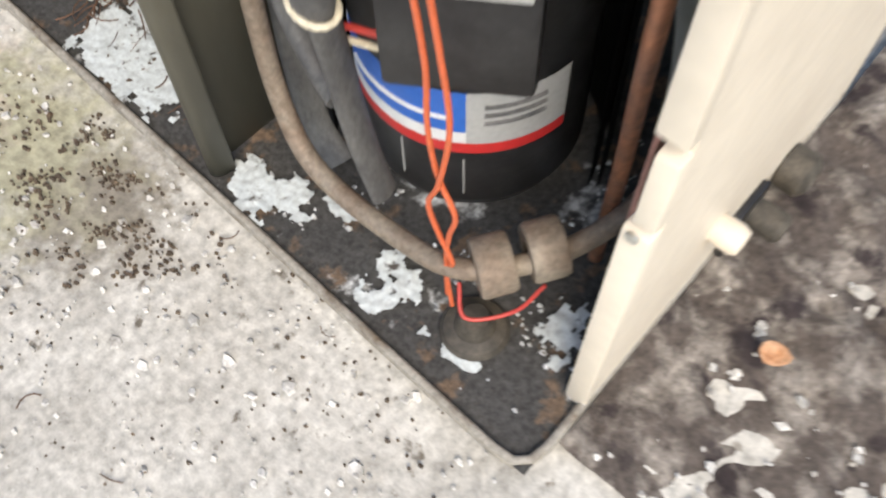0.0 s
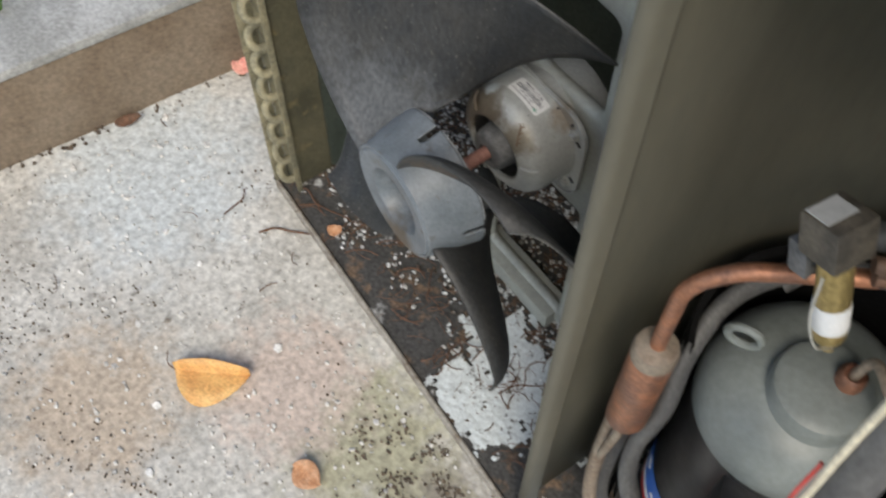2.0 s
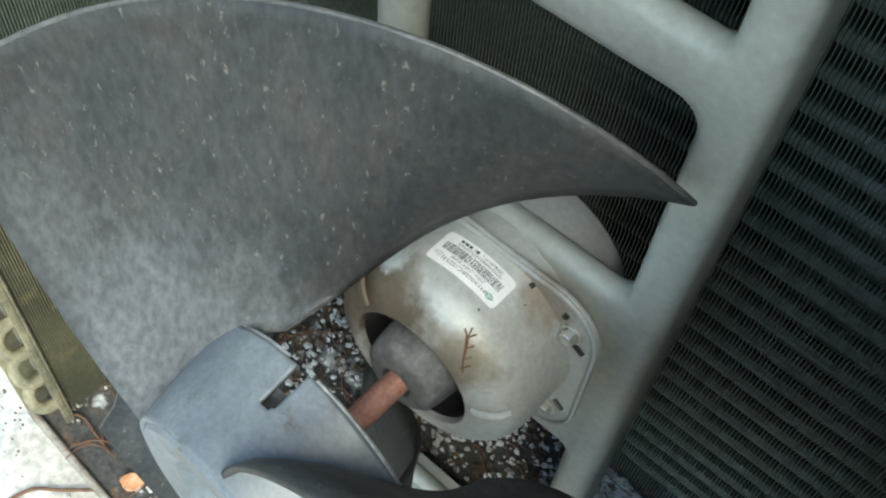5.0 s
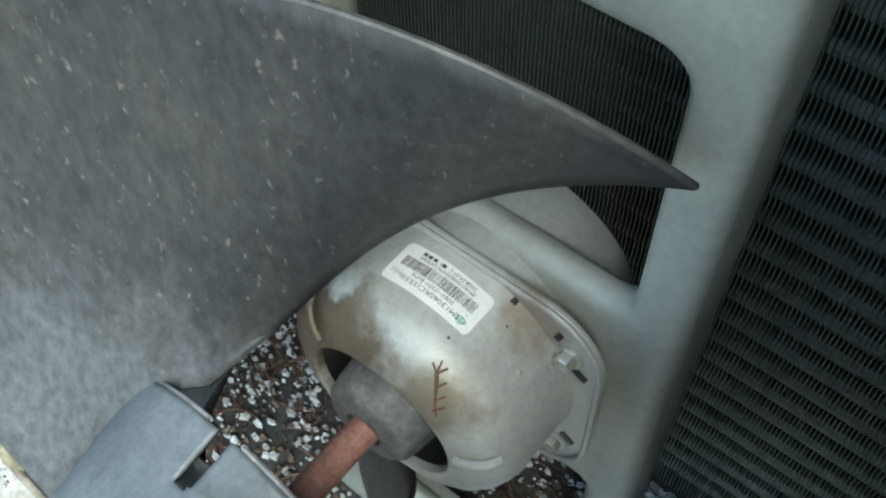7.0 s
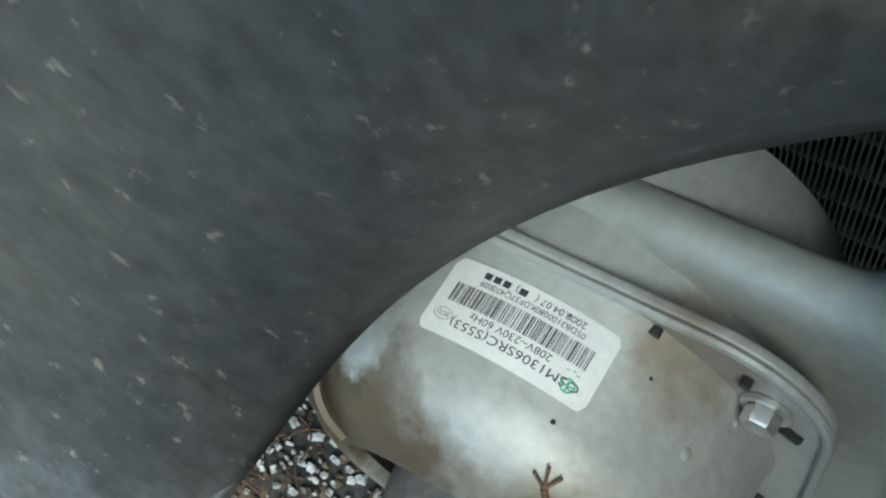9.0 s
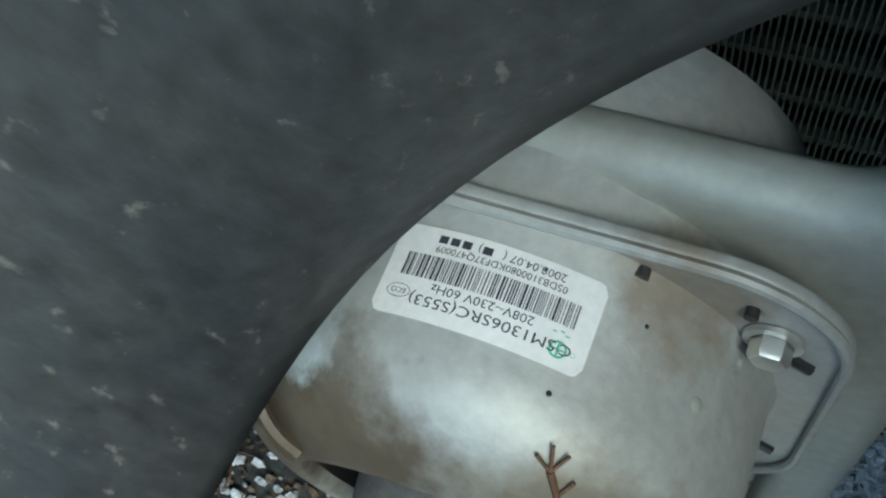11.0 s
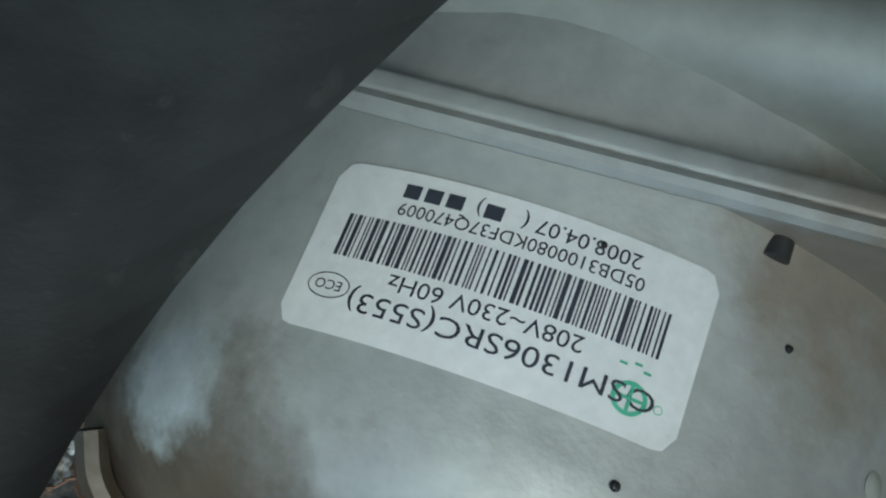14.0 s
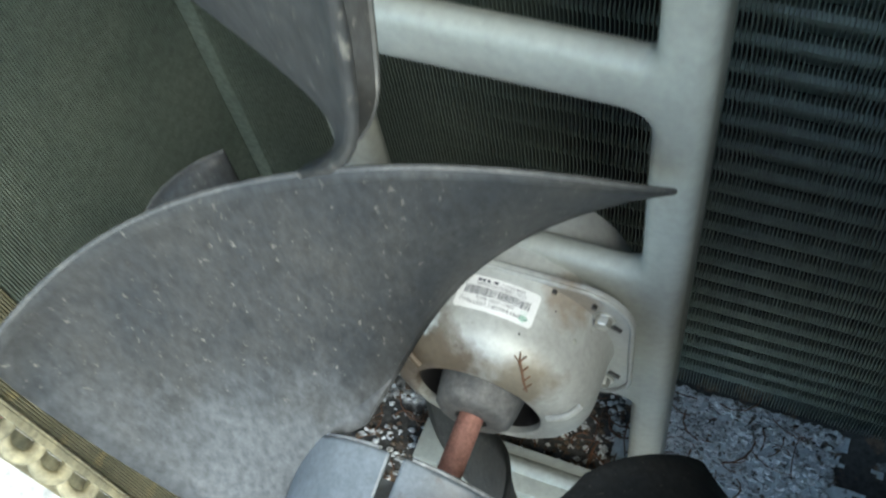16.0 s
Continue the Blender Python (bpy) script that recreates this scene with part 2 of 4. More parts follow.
def lathe(profile, m=None, seg=48):
    """Turns (radius, height) pairs about z; m places it."""
    bm = bmesh.new()
    rings = []
    for r, z in profile:
        if r < 1e-6:
            rings.append([bm.verts.new((0, 0, z))])
        else:
            rings.append([bm.verts.new((r * math.cos(2 * math.pi * i / seg), r * math.sin(2 * math.pi * i / seg), z)) for i in range(seg)])
    for a, b in zip(rings, rings[1:]):
        for i in range(seg):
            j = (i + 1) % seg
            if len(a) == 1 and len(b) == 1:
                continue
            if len(a) == 1:
                bm.faces.new((a[0], b[i], b[j]))
            elif len(b) == 1:
                bm.faces.new((a[i], a[j], b[0]))
            else:
                bm.faces.new((a[i], a[j], b[j], b[i]))
    if m:
        bm.transform(m)
    return bm


def spline(points, steps=8):
    """A Catmull-Rom line through the points."""
    p = [Vector(q) for q in points]
    p = [2 * p[0] - p[1], *p, 2 * p[-1] - p[-2]]
    out = []
    for i in range(1, len(p) - 2):
        for k in range(steps):
            t = k / steps
            a, b, c, d = p[i - 1], p[i], p[i + 1], p[i + 2]
            out.append(0.5 * ((2 * b) + (c - a) * t + (2 * a - 5 * b + 4 * c - d) * t * t + (3 * b - a - 3 * c + d) * t ** 3))
    out.append(p[-2])
    return out


def tube(points, r, seg=14, steps=8, flat=1.0, bm=None, smooth_path=True, taper=None):
    path = spline(points, steps) if smooth_path else [Vector(q) for q in points]
    bm = bm or bmesh.new()
    up = Vector((0.13, 0.21, 0.97))
    rings = []
    for i, p in enumerate(path):
        d = (path[min(i + 1, len(path) - 1)] - path[max(i - 1, 0)]).normalized()
        u = (up - d * up.dot(d)).normalized()
        up = u
        w = d.cross(u)
        rr = r * (taper(i / (len(path) - 1)) if taper else 1)
        rings.append([bm.verts.new(p + rr * (math.cos(a) * u + flat * math.sin(a) * w)) for a in (2 * math.pi * k / seg for k in range(seg))])
    for a, b in zip(rings, rings[1:]):
        for k in range(seg):
            bm.faces.new((a[k], a[(k + 1) % seg], b[(k + 1) % seg], b[k]))
    bm.faces.new(rings[0][::-1])
    bm.faces.new(rings[-1])
    return bm


def rounded(x0, y0, x1, y1, r, seg=6):
    pts = []
    for cx, cy, a0 in ((x1 - r, y1 - r, 0), (x0 + r, y1 - r, 90), (x0 + r, y0 + r, 180), (x1 - r, y0 + r, 270)):
        for k in range(seg + 1):
            a = radians(a0 + 90 * k / seg)
            pts.append((cx + r * math.cos(a), cy + r * math.sin(a)))
    return pts


def plate(outlines, thick, bevel, m):
    """A flat plate with holes in local x-y, thick in z, with rounded edges; m places it."""
    cu = bpy.data.curves.new("tmp", "CURVE")
    cu.dimensions, cu.fill_mode = "2D", "BOTH"
    cu.extrude, cu.bevel_depth, cu.bevel_resolution = thick / 2 - bevel, bevel, 2
    for pts in outlines:
        s = cu.splines.new("POLY")
        s.points.add(len(pts) - 1)
        for q, (x, y) in zip(s.points, pts):
            q.co = (x, y, 0, 1)
        s.use_cyclic_u = True
    ob = bpy.data.objects.new("tmp", cu)
    me = bpy.data.meshes.new_from_object(ob)
    bm = bmesh.new()
    bm.from_mesh(me)
    bpy.data.objects.remove(ob)
    bpy.data.curves.remove(cu)
    bpy.data.meshes.remove(me)
    bmesh.ops.remove_doubles(bm, verts=bm.verts, dist=1e-5)
    bm.transform(m)
    return bm


def lettering(text, size, m, heavy=0.0):
    """Flat letters in local x-y with the built-in font, as a bmesh."""
    cu = bpy.data.curves.new("tmp", "FONT")
    cu.body, cu.size, cu.resolution_u = text, size, 3
    cu.align_x = "CENTER"
    cu.offset = heavy
    ob = bpy.data.objects.new("tmp", cu)
    me = bpy.data.meshes.new_from_object(ob)
    bm = bmesh.new()
    bm.from_mesh(me)
    bpy.data.objects.remove(ob)
    bpy.data.curves.remove(cu)
    bpy.data.meshes.remove(me)
    if m:
        bm.transform(m)
    return bm


FRONT = pose(0, 0, 0, 90)          # local x-y to world x-z, local z to -y

# ---- ground and surroundings ----
bm = bmesh.new()
bmesh.ops.create_grid(bm, x_segments=90, y_segments=90, size=1.8)
for v in bm.verts:
    v.co.z = 0.004 * noise.noise(v.co * 9) + 0.002 * noise.noise(v.co * 31) - 0.002
    v.co.x -= 0.2
rim = [e for e in bm.edges if e.is_boundary]
far = bmesh.ops.extrude_edge_only(bm, edges=rim)
for v in [g for g in far["geom"] if isinstance(g, bmesh.types.BMVert)]:
    v.co.x, v.co.y, v.co.z = v.co.x * 40, v.co.y * 40, -0.002
tagged(part("ground", bm, M_CONC), "weathered pale concrete ground with white chips and dirt", "ground", kind="structure")

bm = box((-1.325, -1.9, -0.05), (-1.20, 0.9, 0.163), 0.006)
bm.transform(pose(-1.147, 0, 0, 0, 0, -6.4) @ pose(1.19, 0, 0))
ledge = tagged(part("ledge", bm, M_LEDGE), "low brown painted concrete ledge with bare top", "ledge", kind="structure")
bm = box((-1.325, -1.9, 0.164), (-1.197, 0.9, 0.182), 0.004)
bm.transform(pose(-1.147, 0, 0, 0, 0, -6.4) @ pose(1.19, 0, 0))
part("ledge_top", bm, M_LEDGETOP, ledge, "bare grey concrete top")

# ---- base pan ----
pan = thing("base_pan", "rust-stained sheet metal base pan holding dirt and flaked paint", "base pan")
X0, X1, YB = -0.925, 0.014, 0.415
bm = bmesh.new()
bmesh.ops.create_grid(bm, x_segments=60, y_segments=30, size=0.5)
for v in bm.verts:
    u, w = v.co.x + 0.5, v.co.y + 0.5
    x = X0 + (X1 - X0) * u
    yf = -0.017 - 0.053 * x
    v.co = (x, yf + (YB - yf) * w, 0.018 + 0.003 * noise.noise(Vector((x * 14, w * 8, 0))))
part("floor_sheet", bm, M_PAN, pan)
yl = -0.017 - 0.053 * X0
corner = [(X1, YB), (X1, 0.01), (X1 - 0.003, -0.006), (X1 - 0.012, -0.015), (X1 - 0.03, -0.0165), (X0 + 0.015, yl), (X0 + 0.004, yl + 0.004), (X0, yl + 0.015), (X0, YB)]
bm = tube([(px, py, 0.0135) for px, py in corner], 0.0032, seg=10, flat=1.0, smooth_path=False)
tube([(px, py, 0.0225) for px, py in corner], 0.0036, seg=10, bm=bm, smooth_path=False)
for (ax, ay), (bx, by) in zip(corner, corner[1:]):
    bm.faces.new([bm.verts.new(q) for q in ((ax, ay, 0.0), (bx, by, 0.0), (bx, by, 0.024), (ax, ay, 0.024))])
part("rim", bm, M_PANRIM, pan, "pale folded rim with rust spots")

# ---- condenser coil ----
coil = thing("condenser_coil", "dark finned condenser coil with weathered hairpin bends", "coil", (-0.9, 0.35, 0.02))
COIL_TOP = 1.38
bm = bmesh.new()
pitch = 0.0028
x = -0.87
while x < -0.2:
    p = [(x, 0.349, 0.025), (x, 0.372, 0.025), (x, 0.372, COIL_TOP), (x, 0.349, COIL_TOP)]
    a = [bm.verts.new(q) for q in p]
    b = [bm.verts.new((q[0] + 0.0007, q[1], q[2])) for q in p]
    for i, j in ((3, 0), (0, 1), (2, 3)):
        bm.faces.new((a[i], a[j], b[j], b[i]))
    bm.faces.new(a)
    bm.faces.new(b[::-1])
    x += pitch
tagged(part("fin_pack", bm, M_COIL, coil, smooth=False), kind="stuff")
first = part("tube", tube([(-0.87, 0.3575, 0), (-0.19, 0.3575, 0)], 0.0063, seg=8, smooth_path=False), M_COIL, coil)
first.location.z += 0.0515
z = 0.076
while z < COIL_TOP:
    nxt = new("tube", first.data)
    nxt.parent, nxt.matrix_parent_inverse = coil, coil.matrix_world.inverted()
    nxt.location.z = z
    z += 0.0245
part("core_back", box((-0.89, 0.364, 0.025), (-0.19, 0.372, COIL_TOP)), M_COIL, coil)
EX = 0.018                     # inward shift of the coil's front end
for y_from, y_to, mat, nm in ((0.058, 0.108, M_COILSIDE, "end_fin_pack"), (0.11, 0.345, M_COIL, "side_fin_pack")):
    bm = bmesh.new()
    y = y_from
    while y < y_to:
        p = [(-0.900 + EX, y, 0.03), (-0.93 + EX, y, 0.03), (-0.93 + EX, y, COIL_TOP), (-0.900 + EX, y, COIL_TOP)]
        a = [bm.verts.new(q) for q in p]
        b = [bm.verts.new((q[0], q[1] + 0.0008, q[2])) for q in p]
        for i, j in ((3, 0), (0, 1), (2, 3)):
            bm.faces.new((a[i], a[j], b[j], b[i]))
        bm.faces.new(a)
        bm.faces.new(b[::-1])
        y += 0.0022
    tagged(part(nm, bm, mat, coil, smooth=False), kind="stuff")
part("end_core", box((-0.926 + EX, 0.055, 0.03), (-0.9035 + EX, 0.109, COIL_TOP)), M_COILSIDE, coil)
part("side_core", box((-0.926 + EX, 0.1095, 0.03), (-0.906 + EX, 0.37, COIL_TOP)), M_COIL, coil)
part("corner_core", box((-0.926 + EX, 0.346, 0.03), (-0.868, 0.371, COIL_TOP), 0.002), M_COIL, coil)
part("end_plate", box((-0.931 + EX, 0.052, 0.022), (-0.896 + EX, 0.0545, COIL_TOP), 0.001), M_COILEND, coil, "pale dusty end plate")
part("end_flange", box((-0.9325 + EX, 0.030, 0.022), (-0.9305 + EX, 0.052, COIL_TOP), 0.0008), M_COILEND, coil)
part("end_lip", box((-0.8975 + EX, 0.046, 0.022), (-0.8955 + EX, 0.0518, COIL_TOP), 0.0008), M_COILEND, coil)
z = 0.05
while z < COIL_TOP - 0.06:
    pts = [(-0.905 + EX, 0.056, z), (-0.905 + EX, 0.044, z), (-0.907 + EX, 0.036, z + 0.004), (-0.912 + EX, 0.033, z + 0.0115), (-0.918 + EX, 0.036, z + 0.019), (-0.921 + EX, 0.044, z + 0.023), (-0.921 + EX, 0.056, z + 0.023)]
    part("hairpin_bend", tube(pts, 0.0054, seg=12, steps=4), M_COILEND, coil)
    z += 0.046

# ---- cabinet: partition, side panel, added shading sheets ----
bm = bmesh.new()
prof = [(-0.327, 0.028), (-0.331, 0.014), (-0.338, 0.010), (-0.343, 0.016), (-0.342, 0.05), (-0.338, 0.12), (-0.33, 0.2), (-0.3, 0.28), (-0.25, 0.34), (-0.19, 0.365)]
line = spline([(px, py, 0) for px, py in prof], 6)
rows = [[bm.verts.new((q.x, q.y, zz)) for q in line] for zz in (0.022, 0.3, 0.6, 0.9, COIL_TOP)]
for ra, rb in zip(rows, rows[1:]):
    for i in range(len(ra) - 1):
        bm.faces.new((ra[i], ra[i + 1], rb[i + 1], rb[i]))
partition = tagged(part("partition_plate", bm, M_OLIVE), "olive grey sheet metal partition standing in the base pan", "partition")
mod = partition.modifiers.new("thick", "SOLIDIFY")
mod.thickness = 0.0015

LEAN = pose(0.014, 0, 0, 0, 1.4, 0) @ pose(-0.014, 0, 0)
panel = thing("side_panel", "cream painted sheet metal side panel, loosened and leaning out", "panel", (0.014, 0.2, 0))
part("sheet", box((0.013, 0.06, 0.006), (0.0155, 0.42, COIL_TOP), 0.0, LEAN), M_CREAM, panel)
part("front_fold", box((-0.002, 0.049, 0.008), (0.016, 0.0625, 0.288), 0.003, LEAN), M_CREAM, panel, "bare pale folded edge")
part("front_fold", box((0.002, 0.049, 0.296), (0.016, 0.0625, 0.36), 0.003, LEAN), M_CREAM, panel, "bare pale folded edge")
part("front_fold", box((-0.002, 0.049, 0.372), (0.016, 0.0625, COIL_TOP), 0.003, LEAN), M_CREAM, panel, "bare pale folded edge")
part("inner_strip", box((-0.004, 0.058, 0.2), (-0.001, 0.09, COIL_TOP), 0.001, LEAN), M_RUST, panel, "rust brown inner strip")
part("edge_screw", lathe([(0, 0), (0.004, 0), (0.004, 0.002), (0, 0.003)], LEAN @ pose(0.006, 0.049, 0.285, 90), 12), M_ZINC, panel)
# Added black sheet: stands in for shade and closes the bay to light.
tagged(part("shade_backing", box((-0.2, 0.40, 0.02), (0.012, 0.403, COIL_TOP), 0.0), M_MATTBLACK), "black backing added for the shade at the rear of the compressor bay", "panel")
# Unseen cover, added to keep sky light out of the bay.
tagged(part("shade_cover", box((-0.345, 0.022, 0.985), (0.0, 0.398, 1.0), 0.004), M_CREAM), "unseen cream sheet cover added to shade the compressor bay", "panel")

# ---- motor bracket ----
CX, CZ = -0.573, 0.400
BY = 0.206
bracket = thing("motor_bracket", "pale grey pressed steel fan motor bracket standing on the pan", "bracket", (CX, BY, 0.025))
outer = rounded(-0.661, 0.036, -0.486, COIL_TOP - 0.01, 0.006)
XL, XR = -0.650, -0.495
holes = [rounded(XL, 0.05, XR, 0.305, 0.014), rounded(XL, 0.457, XR, 0.605, 0.02), rounded(XL, 0.622, XR, 0.83, 0.014),
         rounded(XL, 1.0, XR, 1.3, 0.014)]
part("frame", plate([outer, *[h[::-1] for h in holes]], 0.017, 0.0078, pose(0, BY + 0.0075, 0, 90)), M_GALV, bracket)
for xa in (-0.6685, -0.4815):
    part("side_flange", box((xa, BY + 0.0075, 0.03), (xa + 0.0025, BY + 0.034, COIL_TOP - 0.01), 0.0008), M_GALV, bracket)
part("foot_rail", box((-0.695, 0.190, 0.022), (-0.503, 0.231, 0.053), 0.003), M_GALV, bracket)


# ---- fan motor ----
def along_y(x, y, z):
    """Lathe axis z turned to point at the front, -y."""
    return pose(x, y, z, 90)


def fan_motor(cz):
    motor = thing("fan_motor", "grey steel fan motor with rusty shaft, bolted to the bracket", "motor", (CX, 0.196, cz))
    prof = [(0, 0.0), (MR + 0.001, 0.0), (MR + 0.001, 0.003), (MR, 0.005), (MR, 0.034), (MR - 0.001, 0.040), (MR - 0.0035, 0.046), (MR - 0.0085, 0.0515), (MR - 0.0145, 0.055),
            (0.042, 0.0568), (0.039, 0.0572), (0.0375, 0.0565), (0.0368, 0.055), (0.0365, 0.036), (0.0, 0.036)]
    part("shell", lathe(prof, along_y(CX, 0.194, cz), 96), M_MOTOR, motor)
    part("rear_shell", lathe([(0, -0.062), (0.046, -0.062), (0.057, -0.055), (0.062, -0.04), (0.062, 0.0)], along_y(CX, 0.194, cz), 64), M_MOTOR, motor)
    edge_line = rounded(-0.0665, -0.062, 0.073, 0.0638, 0.03, 10)
    part("flange", plate([edge_line], 0.0032, 0.0009, along_y(CX, 0.1925, cz)), M_MOTOR, motor)
    part("flange_lip", tube([(CX + px, 0.1898, cz + pz) for px, pz in edge_line + edge_line[:1]], 0.0014, seg=8, smooth_path=False), M_MOTOR, motor)
    # Black lining holds the dirt and the shade inside the recess.
    part("bearing_recess", lathe([(0.0363, 0.053), (0.036, 0.0365), (0, 0.0365)], along_y(CX, 0.194, cz), 48), M_BLACK, motor, "bearing recess coloured dark for dirt and shade")
    part("collar", lathe([(0, 0.037), (0.0255, 0.037), (0.025, 0.046), (0.0235, 0.058), (0.022, 0.064), (0.0185, 0.067), (0.0095, 0.0675), (0.009, 0.0645), (0, 0.0645)], along_y(CX, 0.194, cz), 48), M_RUBBER, motor, "dark grey rubber collar")
    part("shaft", lathe([(0, 0.063), (0.0072, 0.063), (0.0072, 0.125), (0.0065, 0.127), (0, 0.127)], along_y(CX, 0.194, cz), 24), M_RUST, motor, "rusty brown shaft")
    for sx in (-1, 1):
        for sz in (-1, 1):
            c = (CX + sx * 0.0575, 0.1905, cz + sz * 0.0395)
            bolt = part("bolt", lathe([(0, 0.0), (0.0062, 0.0), (0.0062, 0.0012), (0.0045, 0.0014)], along_y(*c), 24), M_ZINC, motor, "small zinc hex bolt")
            part("hex_head", lathe([(0.0044, 0.001), (0.0044, 0.005), (0.0038, 0.0058), (0.0028, 0.0053), (0, 0.0048)], along_y(*c), 6), M_ZINC, bolt)
            c2 = (CX + sx * 0.0635, 0.1905, cz + sz * 0.031)
            part("flange_slot", tube([(c2[0] - 0.003, c2[1], c2[2] + 0.002), (c2[0] + 0.003, c2[1], c2[2] - 0.002)], 0.0016, seg=8, smooth_path=False), M_BLACK, motor)
    for hx, hy, hz in ((0.030, 0.1898, 0.0545), (0.052, 0.1898, 0.05)):
        part("flange_hole", lathe([(0, 0), (0.0015, 0), (0.0015, 0.0022), (0, 0.0023)], along_y(CX + hx, hy + 0.001, cz + hz), 16), M_BLACK, motor)
    dents = ((49, 0.0225, 0.0018), (58, 0.008, 0.0013), (12, 0.012, 0.0005), (20, 0.035, 0.0006), (33, 0.014, 0.0005))
    for ang, d, size in dents:
        a = radians(ang)
        m = Matrix.Translation((CX + MR * math.sin(a), 0.194 - d, cz + MR * math.cos(a))) @ pose(0, 0, 0, 0, ang, 0)
        part("dent_mark", lathe([(size, 0.0001), (size * 0.6, 0.0005), (0, 0.0006)], m, 10), M_GALV if size > 0.0012 else M_BLACK, motor)
    for ang in (75, 195, 315):
        a = radians(ang)
        rib = [Vector((CX + rr * math.sin(a), yy, cz + rr * math.cos(a))) for rr, yy in ((0.043, 0.1368), (0.05, 0.1385), (0.056, 0.1422), (0.0595, 0.1475))]
        part("shell_rib", tube(rib, 0.0022, seg=8), M_MOTOR, motor)
    return motor


MR = 0.062
motor = fan_motor(CZ)


# ---- fan ----
SKEW = 0.045                   # the unit's front is turned a little from the x axis


def fan(cz, turn, name_label, back=0.0, round_off=5, deep=1.0, point=0.0, sweep=36, sag=30):
    ob = thing("axial_fan", name_label, "fan", (CX, 0.04, cz))

    def at(theta, r, y):
        a = radians(theta + turn)
        dx, dy = r * math.sin(a), y + back - 0.18
        return Vector((CX + dx + SKEW * dy, 0.18 + dy - SKEW * dx, cz + r * math.cos(a)))

    def on_axis(y):
        return pose(CX + SKEW * (y + back - 0.18), y + back, cz, 90, 0, -math.degrees(SKEW))

    nu, nv = 28, 22
    for k in range(4):
        bm = bmesh.new()
        grid = []
        for j in range(nv + 1):
            v = j / nv
            row = []
            for i in range(nu + 1):
                u = i / nu
                r0 = 0.061 + 0.011 * u
                r1 = 0.232 - 0.0405 * u ** 8
                r = r0 + (r1 - r0) * v
                lead = -50 - sweep * (1 - v)
                trail = -22 + 48.5 * v ** 0.73 - point * v ** 3
                th = lead + (trail - lead) * u + round_off * max(0.0, (v - 0.8) / 0.2) ** 3 * (1 - u) ** 6
                th += sag * v * u if k == 1 else 0    # one blade is bent downwards
                bow = u ** 0.65
                y0 = 0.010 + deep * 0.064 * bow
                y1 = 0.014 + deep * (0.146 * bow + 0.026 * u ** 8)
                y = y0 + (y1 - y0) * v ** (1 - 0.57 * u ** 2)
                row.append(bm.verts.new(at(th + 90 * k, r, y)))
            grid.append(row)
        for j in range(nv):
            for i in range(nu):
                bm.faces.new((grid[j][i], grid[j][i + 1], grid[j + 1][i + 1], grid[j + 1][i]))
        rim_line = [v.co.copy() for v in grid[-1]]
        b = part("blade", bm, M_FAN, ob)
        part("rim_bead", tube(rim_line, 0.0013, seg=8, smooth_path=False), M_RIM, b, "pale worn rim")
        md = b.modifiers.new("thick", "SOLIDIFY")
        md.thickness, md.offset = 0.0028, 0.0
    bm = bmesh.new()
    na, ny = 300, 28
    g = []
    for j in range(ny + 1):
        w = j / ny
        g.append([bm.verts.new(at(360 * i / na, 0.060 + 0.0125 * w, 0.008 + 0.056 * w)) for i in range(na)])
    for j in range(ny):
        for i in range(na):
            across = radians((360 * (i + 0.5) / na + 6) % 90 - 2.5) * 0.066
            along = 0.008 + 0.056 * (j + 0.5) / ny - 0.047
            if abs(across) < 0.0046 and (along > 0 or math.hypot(across, along) < 0.0046):
                continue
            bm.faces.new((g[j][i], g[j][(i + 1) % na], g[j + 1][(i + 1) % na], g[j + 1][i]))
    h = part("hub_shell", bm, M_HUB, ob)
    md = h.modifiers.new("thick", "SOLIDIFY")
    md.thickness, md.offset = 0.003, 1.0
    part("hub_disc", lathe([(0, 0), (0.012, 0.0), (0.013, -0.012), (0.05, -0.02), (0.062, -0.024)], on_axis(0.03)), M_HUB, ob)
    part("hub_ring", lathe([(0.034, -0.02), (0.0345, -0.004), (0.0375, 0.001), (0.044, 0.003), (0.058, 0.003), (0.0605, 0.0)], on_axis(0.009), 64), M_HUB, ob)
    for k in range(4):
        arc = [at(90 * k + 3 + 76 * i / 24, 0.0738, 0.0645) for i in range(25)]
        part("hub_lip", tube(arc, 0.0012, seg=6, smooth_path=False), M_WORN, ob, "pale worn hub edge")
    return ob


fan(CZ, 0, "dusty dark grey plastic four-blade axial fan on the lower shaft", 0.010)
fan(CZ + 0.528, 46, "dusty dark grey plastic four-blade axial fan on the upper shaft", 0.07, 4, 0.3, 74, 20, 0)
fan_motor(CZ + 0.528)

# ---- compressor ----
PX, PY, PR = -0.197, 0.178, 0.088
comp = thing("compressor", "black scroll compressor with grey dome and blue white label", "compressor", (PX, PY, 0.02))
part("shell", lathe([(0, 0.035), (0.06, 0.035), (0.08, 0.05), (PR, 0.07), (PR, 0.40), (0, 0.40)], pose(PX, PY, 0), 72), M_BLACK, comp)
part("dome", lathe([(PR + 0.001, 0.395), (PR + 0.003, 0.408), (PR + 0.001, 0.424), (0.082, 0.44), (0.066, 0.456), (0.045, 0.465), (0.0, 0.469)], pose(PX, PY, 0), 72), M_DOME, comp, "grey painted dome")
part("cap", lathe([(0.0435, 0.44), (0.0435, 0.474), (0.041, 0.481), (0.034, 0.485), (0, 0.486)], pose(PX + 0.012, PY - 0.012, 0), 48), M_DOME, comp)
